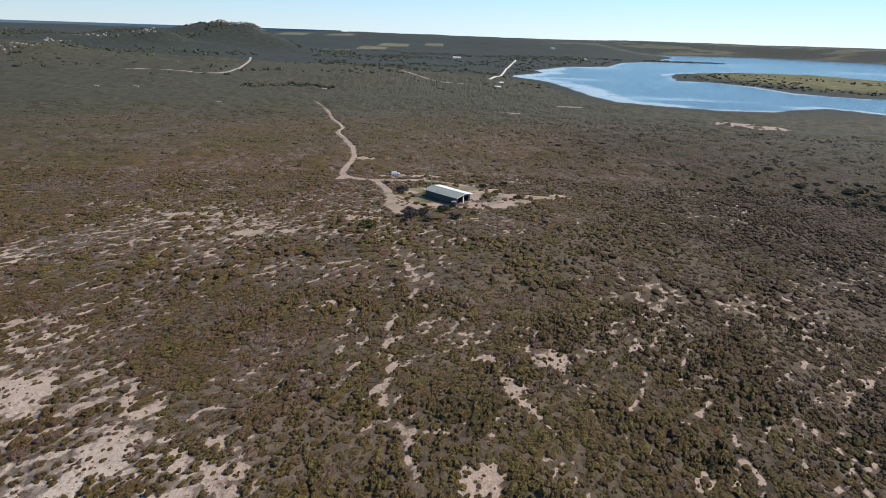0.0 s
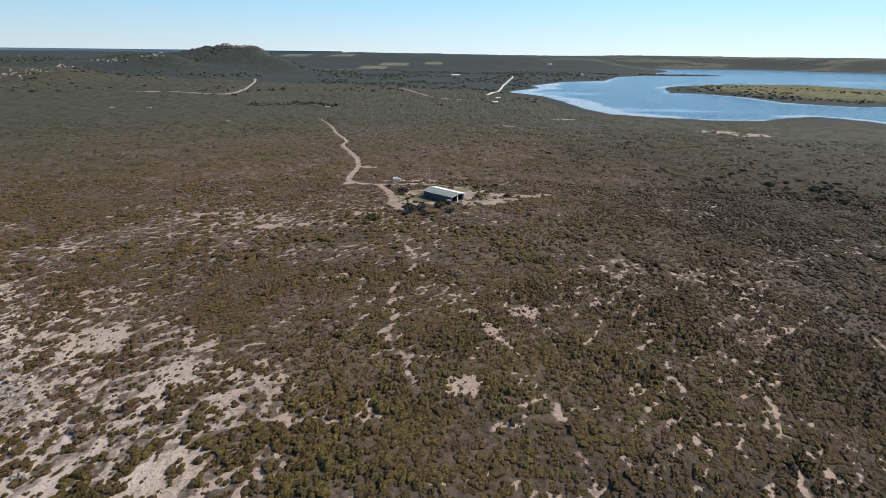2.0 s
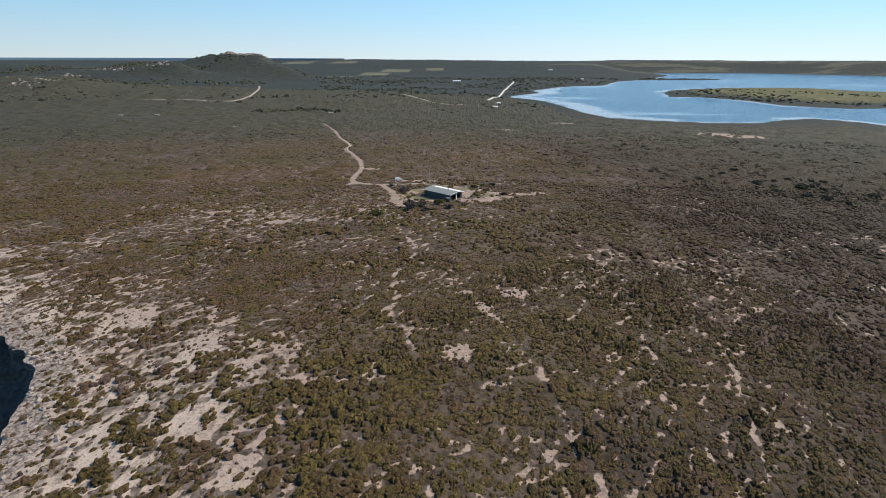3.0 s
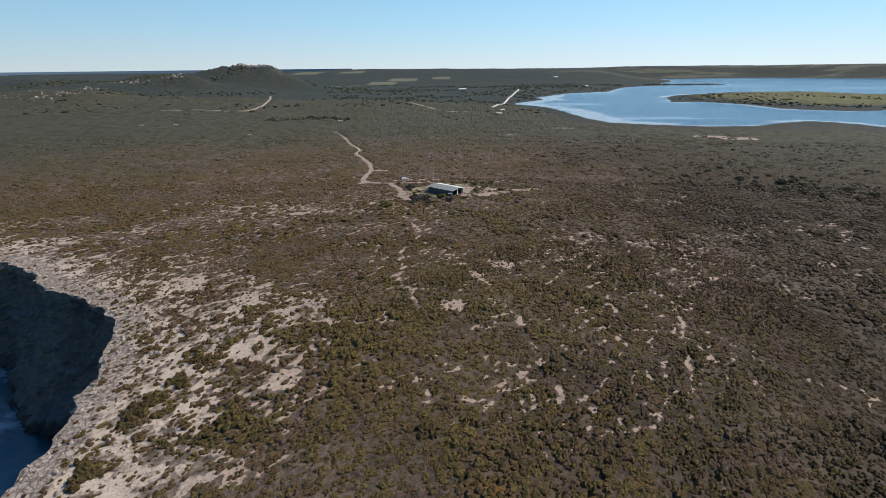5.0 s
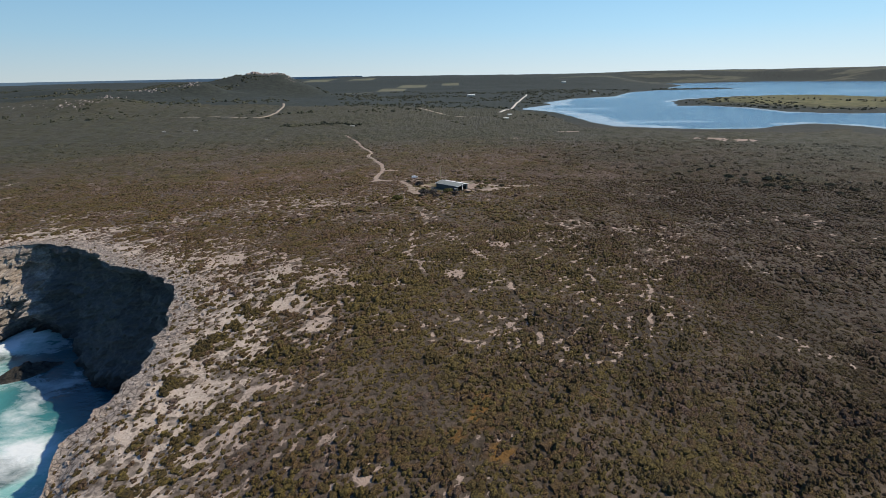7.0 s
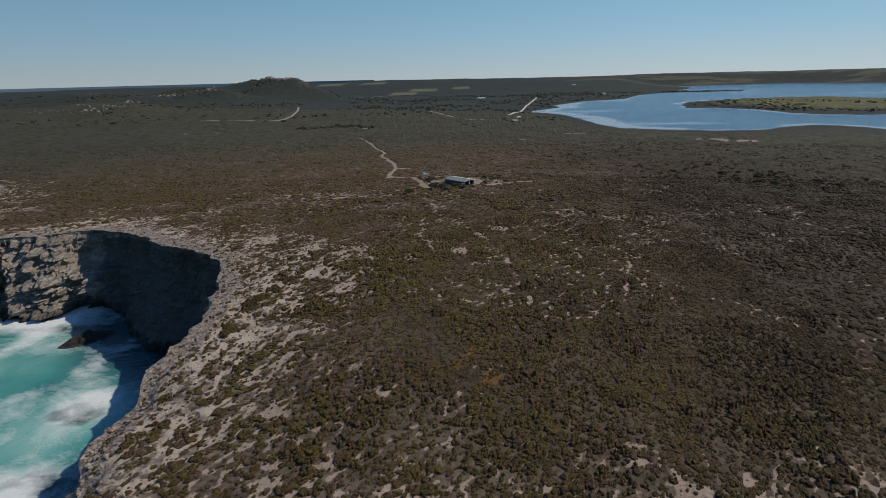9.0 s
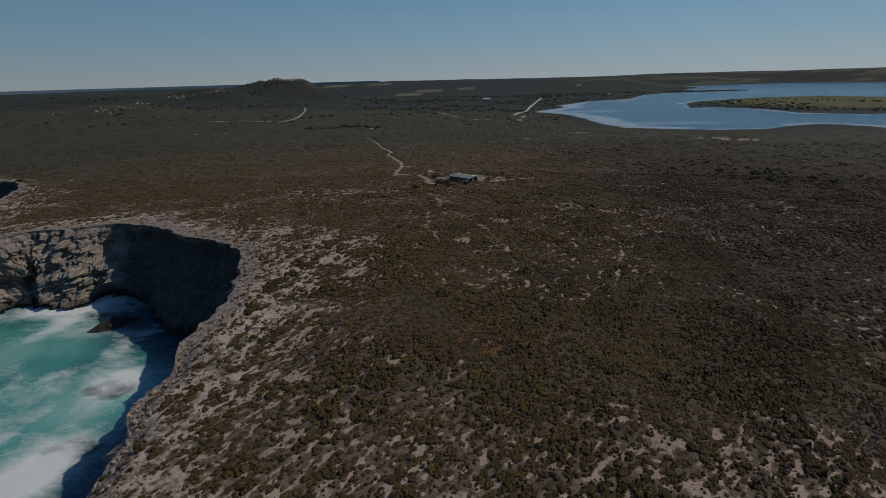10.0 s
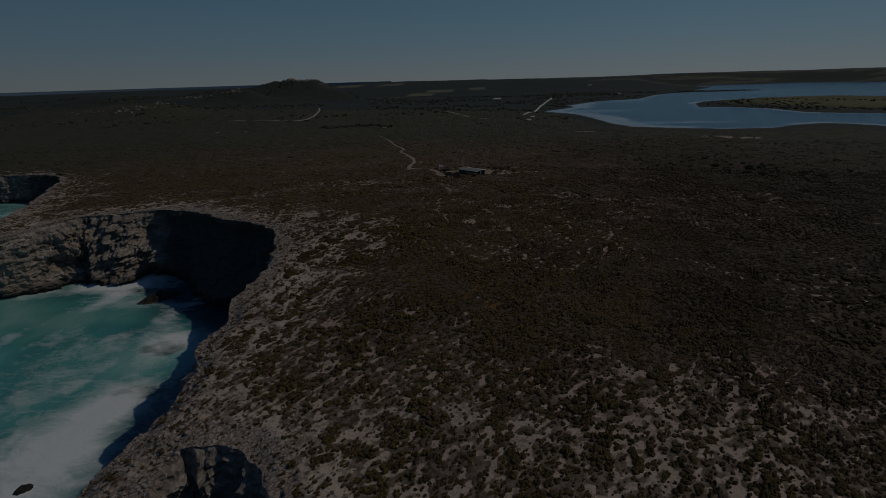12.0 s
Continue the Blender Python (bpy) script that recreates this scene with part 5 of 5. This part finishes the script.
def tufts():
    X, Y, rng = scatter(-112, 118, -90, 112, 0.85, 61)
    ok = in_view(X, Y, 4) & ~inside(X, Y, SEA_COARSE)
    X, Y = X[ok], Y[ok]
    b, d = open_sand(X, Y)
    ok = (rng.rand(len(X)) < ramp01(0.15, 0.5, b) * 0.6 * (0.35 + 0.65 * ramp01(0.4, 0.55, fbm(X / 4, Y / 4, 3)))) & (d > 0.5) & clear_of_ways(X, Y, 0.3 + 0 * X)
    X, Y = X[ok], Y[ok]
    width = 0.22 + 0.75 * rng.rand(len(X)) ** 1.8
    bushes("heath_tufts", X, Y, width, width * (0.4 + 0.3 * rng.rand(len(X))), np.clip(0.45 + 0.7 * (rng.rand(len(X)) - 0.5), 0, 1), (1,), 2, 5, rng, "small dark tufts dotted over the bare sand")


tufts()


def woodland(name, X, Y, rng, size, tall, label):
    keep = lie(X, Y) > 0.9
    return plant(name, X[keep], Y[keep], rng, 2, 2, 5, size, tall, label, M_SHRUB)


X, Y, rng = scatter(-1900, 900, 850, 2700, 13.5, 41)
dense = ramp01(0.42, 0.6, fbm(X / 140, Y / 140, 4)) * (0.35 + 0.65 * ramp01(30, 60, lie(X, Y)))
off = np.min([line_distance(X, Y, line)[0] for line in ROADS], 0)
ok = (rng.rand(len(X)) < dense) & (np.abs(X) < 0.95 * (Y + 200)) & (off > 14)
woodland("woodland", X[ok], Y[ok], rng, (5, 12), (0.28, 0.5), "dark scrubby woodland over the hills and plain")
p, _ = smooth_line(LAKE[-9:] + LAKE[:9], 9.0)
q = p + rng.randn(len(p), 2) * 14
inland = ~inside(q[:, 0], q[:, 1], LAKE)
woodland("shore_scrub", q[inland, 0], q[inland, 1], rng, (6, 12), (0.3, 0.5), "dark scrub lining the lagoon shore")
p, _ = smooth_line([(1010, 2640), (1090, 2665), (1200, 2640), (1290, 2650), (1400, 2630)], 4)
q = p + rng.randn(len(p), 2) * 7
plant("spit_trees", q[:, 0], q[:, 1], rng, 2, 2, 5, (10, 17), (0.3, 0.5), "dark trees on the low spit in the lagoon", M_SHRUB)
p, _ = smooth_line([(-275, 770), (-240, 800), (-200, 812), (-165, 800)], 4)
q = np.concatenate([p + rng.randn(len(p), 2) * 6 for _ in range(3)])
woodland("scrub_belt", q[:, 0], q[:, 1], rng, (6, 11), (0.35, 0.55), "dark belt of scrub trees beyond the plain")
p, _ = smooth_line([(930, 1590), (1000, 1490), (1100, 1400), (1250, 1330), (1400, 1300)], 16)
q = np.concatenate([p + rng.randn(len(p), 2) * 40 for _ in range(2)])
p, _ = smooth_line([(720, 1400), (790, 1260), (860, 1140), (980, 1110), (1150, 1110), (1500, 1130), (1850, 1230)], 11)
q = np.concatenate([q] + [p + rng.randn(len(p), 2) * (16, 20) + (10, 34) for _ in range(3)])
woodland("island_scrub", q[:, 0], q[:, 1], rng, (4, 9), (0.3, 0.5), "scattered dark bushes on the grassy island")

# ---- shrubs and trees ----
def leafy(parent, name, material, centres, radii, rng, leaves):
    """A crown of many small leaf tufts round several limbs' ends."""
    V, T, n = [], [], 0
    unit = lambda v: v / np.linalg.norm(v, axis=1)[:, None]
    for c, r in zip(centres, radii):
        way = unit(rng.randn(leaves, 3))
        way[:, 2] = np.abs(way[:, 2]) * 1.1 - 0.25
        at = np.array(c) + way * r * (0.55 + 0.5 * rng.rand(leaves, 1))
        size = r * (0.16 + 0.16 * rng.rand(leaves, 1))
        a = unit(rng.randn(leaves, 3))
        b = unit(np.cross(a, rng.randn(leaves, 3)))
        V.append(np.stack([at + a * size, at + b * size, at - a * size, at - b * size, at + np.cross(a, b) * size * 0.7], 1).reshape(-1, 3))
        T.append((np.array([(0, 1, 4), (1, 2, 4), (2, 3, 4), (3, 0, 4)])[None] + (n + 5 * np.arange(leaves))[:, None, None]).reshape(-1, 3))
        n += 5 * leaves
    ob = sheet(name, np.concatenate(V), np.concatenate(T), material, False)
    ob.parent = parent
    return ob


M_BARK = plain("grey bark", (0.13, 0.11, 0.09), 0.9)
M_SHRUB_GREY = bush_material("grey shrub foliage", [(0.2, (0.15, 0.122, 0.105)), (0.5, (0.1, 0.08, 0.066)), (0.85, (0.17, 0.14, 0.115))])
M_SHRUB_DUSK = bush_material("dusky tree foliage", [(0.2, (0.085, 0.08, 0.052)), (0.5, (0.115, 0.108, 0.065)), (0.85, (0.16, 0.145, 0.09))])
M_SHRUB_OLIVE = bush_material("olive shrub foliage", [(0.2, (0.1, 0.1, 0.03)), (0.5, (0.15, 0.14, 0.042)), (0.85, (0.095, 0.09, 0.03))])


def shrub(x, y, r, tall, material, label, name="shrub", leaves=46, group="shrubs round the hut"):
    rng = np.random.RandomState(int(abs(x * 7 + y * 13)) % 9999)
    s = thing(name, x, y, height_at(x, y), rng.rand() * 360, label, "tree" if name == "tree" else "shrub", group)
    k = 5 + int(r * 1.6)
    centres = [(0, 0, tall * 0.66)]
    for i in range(k):
        a, q = 2 * math.pi * (i + rng.rand()) / k, r * (0.35 + 0.4 * rng.rand())
        centres.append((q * math.cos(a), q * math.sin(a), tall * (0.32 + 0.3 * rng.rand())))
    bm = bmesh.new()
    cyl(bm, (0, 0, -0.2), (0, 0, tall * 0.4), 0.09 * r, 0.05 * r, 8)
    part("trunk", bm, M_BARK, s)
    for c in centres[1:]:
        part("limb", cyl(bmesh.new(), (0, 0, tall * 0.16), (c[0] * 0.9, c[1] * 0.9, c[2]), 0.045 * r, 0.015 * r, 6), M_BARK, s)
    leafy(s, "crown", material, centres, [tall * 0.34 + 0.18 * r * rng.rand() for _ in centres], rng, leaves)
    return s


OLIVE, GREY, DEEP = "round olive-green shrub on sandy ground", "large grey-brown twiggy shrub on bare sand", "dark green dense shrub"
for x, y, r, t, m, l in ((-14, 215, 3.0, 3.0, M_SHRUB_GREY, GREY), (-8, 171, 3.4, 3.2, M_SHRUB_GREY, GREY), (-4, 173, 2.8, 2.6, M_SHRUB_GREY, GREY),
                         (-10, 163, 1.6, 1.5, M_SHRUB, DEEP), (4, 180, 2.8, 2.2, M_SHRUB_OLIVE, OLIVE), (8, 170, 2.2, 2.2, M_SHRUB_GREY, GREY),
                         (28, 237, 1.9, 1.4, M_SHRUB_OLIVE, OLIVE), (23, 229, 2.2, 1.8, M_SHRUB, DEEP), (28, 217, 2.1, 1.8, M_SHRUB_OLIVE, OLIVE),
                         (34, 239, 2.4, 1.5, M_SHRUB, DEEP), (-21, 157, 3.8, 2.0, M_SHRUB_OLIVE, OLIVE), (-22, 231, 1.5, 1.4, M_SHRUB, DEEP),
                         (-2, 165, 2.0, 1.8, M_SHRUB_GREY, GREY), (36, 209, 2.2, 1.4, M_SHRUB, DEEP), (15, 177, 1.9, 1.4, M_SHRUB_GREY, GREY),
                         (1, 228, 2.0, 1.8, M_SHRUB_OLIVE, OLIVE), (-7, 196, 1.8, 1.3, M_SHRUB_OLIVE, OLIVE), (-4, 190, 1.4, 1.0, M_SHRUB, DEEP),
                         (-11, 204, 1.6, 1.2, M_SHRUB_OLIVE, OLIVE), (12, 186, 1.2, 1.0, M_SHRUB, DEEP), (20, 194, 1.3, 0.9, M_SHRUB_GREY, GREY)):
    shrub(x, y, r, t, m, l)
MATS = [(8, 65, 4.6), (4, 66, 3.4), (11, 67, 3.2), (3, 8, 2.2), (-50, 16, 3.2), (-51, 11, 3.0), (-48, 21, 2.8), (-53, 13, 2.6), (-53, -1, 3.0), (-47, 28, 2.6), (29, 31, 2.4), (48, 62, 3.6), (44, 27, 3.2), (66, 24, 3.4), (28, 100, 4.0), (34, 118, 4.4)]
rng = np.random.RandomState(77)
mx, my, mr = (np.repeat(np.array(c, float), 9) for c in zip(*MATS))
mx, my = mx + 0.45 * mr * rng.randn(len(mx)), my + 0.45 * mr * rng.randn(len(my))
mw = mr * (0.45 + 0.4 * rng.rand(len(mr)))
bushes("olive_mats", mx, my, mw, 0.75 + 0.45 * rng.rand(len(mw)), 0.8 + 0.12 * rng.rand(len(mw)), (3, 4), 3, 7, rng, "broad dark olive shrub mats among the coastal heath")
for x, y, r, t in ((206, 275, 4.2, 3.2), (230, 269, 5.0, 3.6), (218, 247, 4.2, 3.0), (197, 303, 3.4, 2.4), (177, 313, 2.8, 2.2), (222, 284, 3.0, 2.2), (240, 262, 3.6, 2.6), (212, 268, 3.0, 2.2),
                   (185, 292, 2.6, 2.0), (214, 317, 3.4, 2.4), (207, 256, 3.2, 2.4), (243, 275, 4.0, 2.8), (226, 240, 3.8, 2.8), (233, 233, 3.0, 2.4), (247, 263, 3.4, 2.6), (262, 252, 4.2, 3.0),
                   (256, 285, 3.2, 2.4), (270, 240, 4.0, 2.8), (236, 292, 2.8, 2.0), (252, 228, 3.2, 2.4)):
    shrub(x, y, 0.8 * r, 0.8 * t, M_SHRUB_DUSK, "broad dark coastal tree standing above the heath", "tree", 90, "trees on the heath")
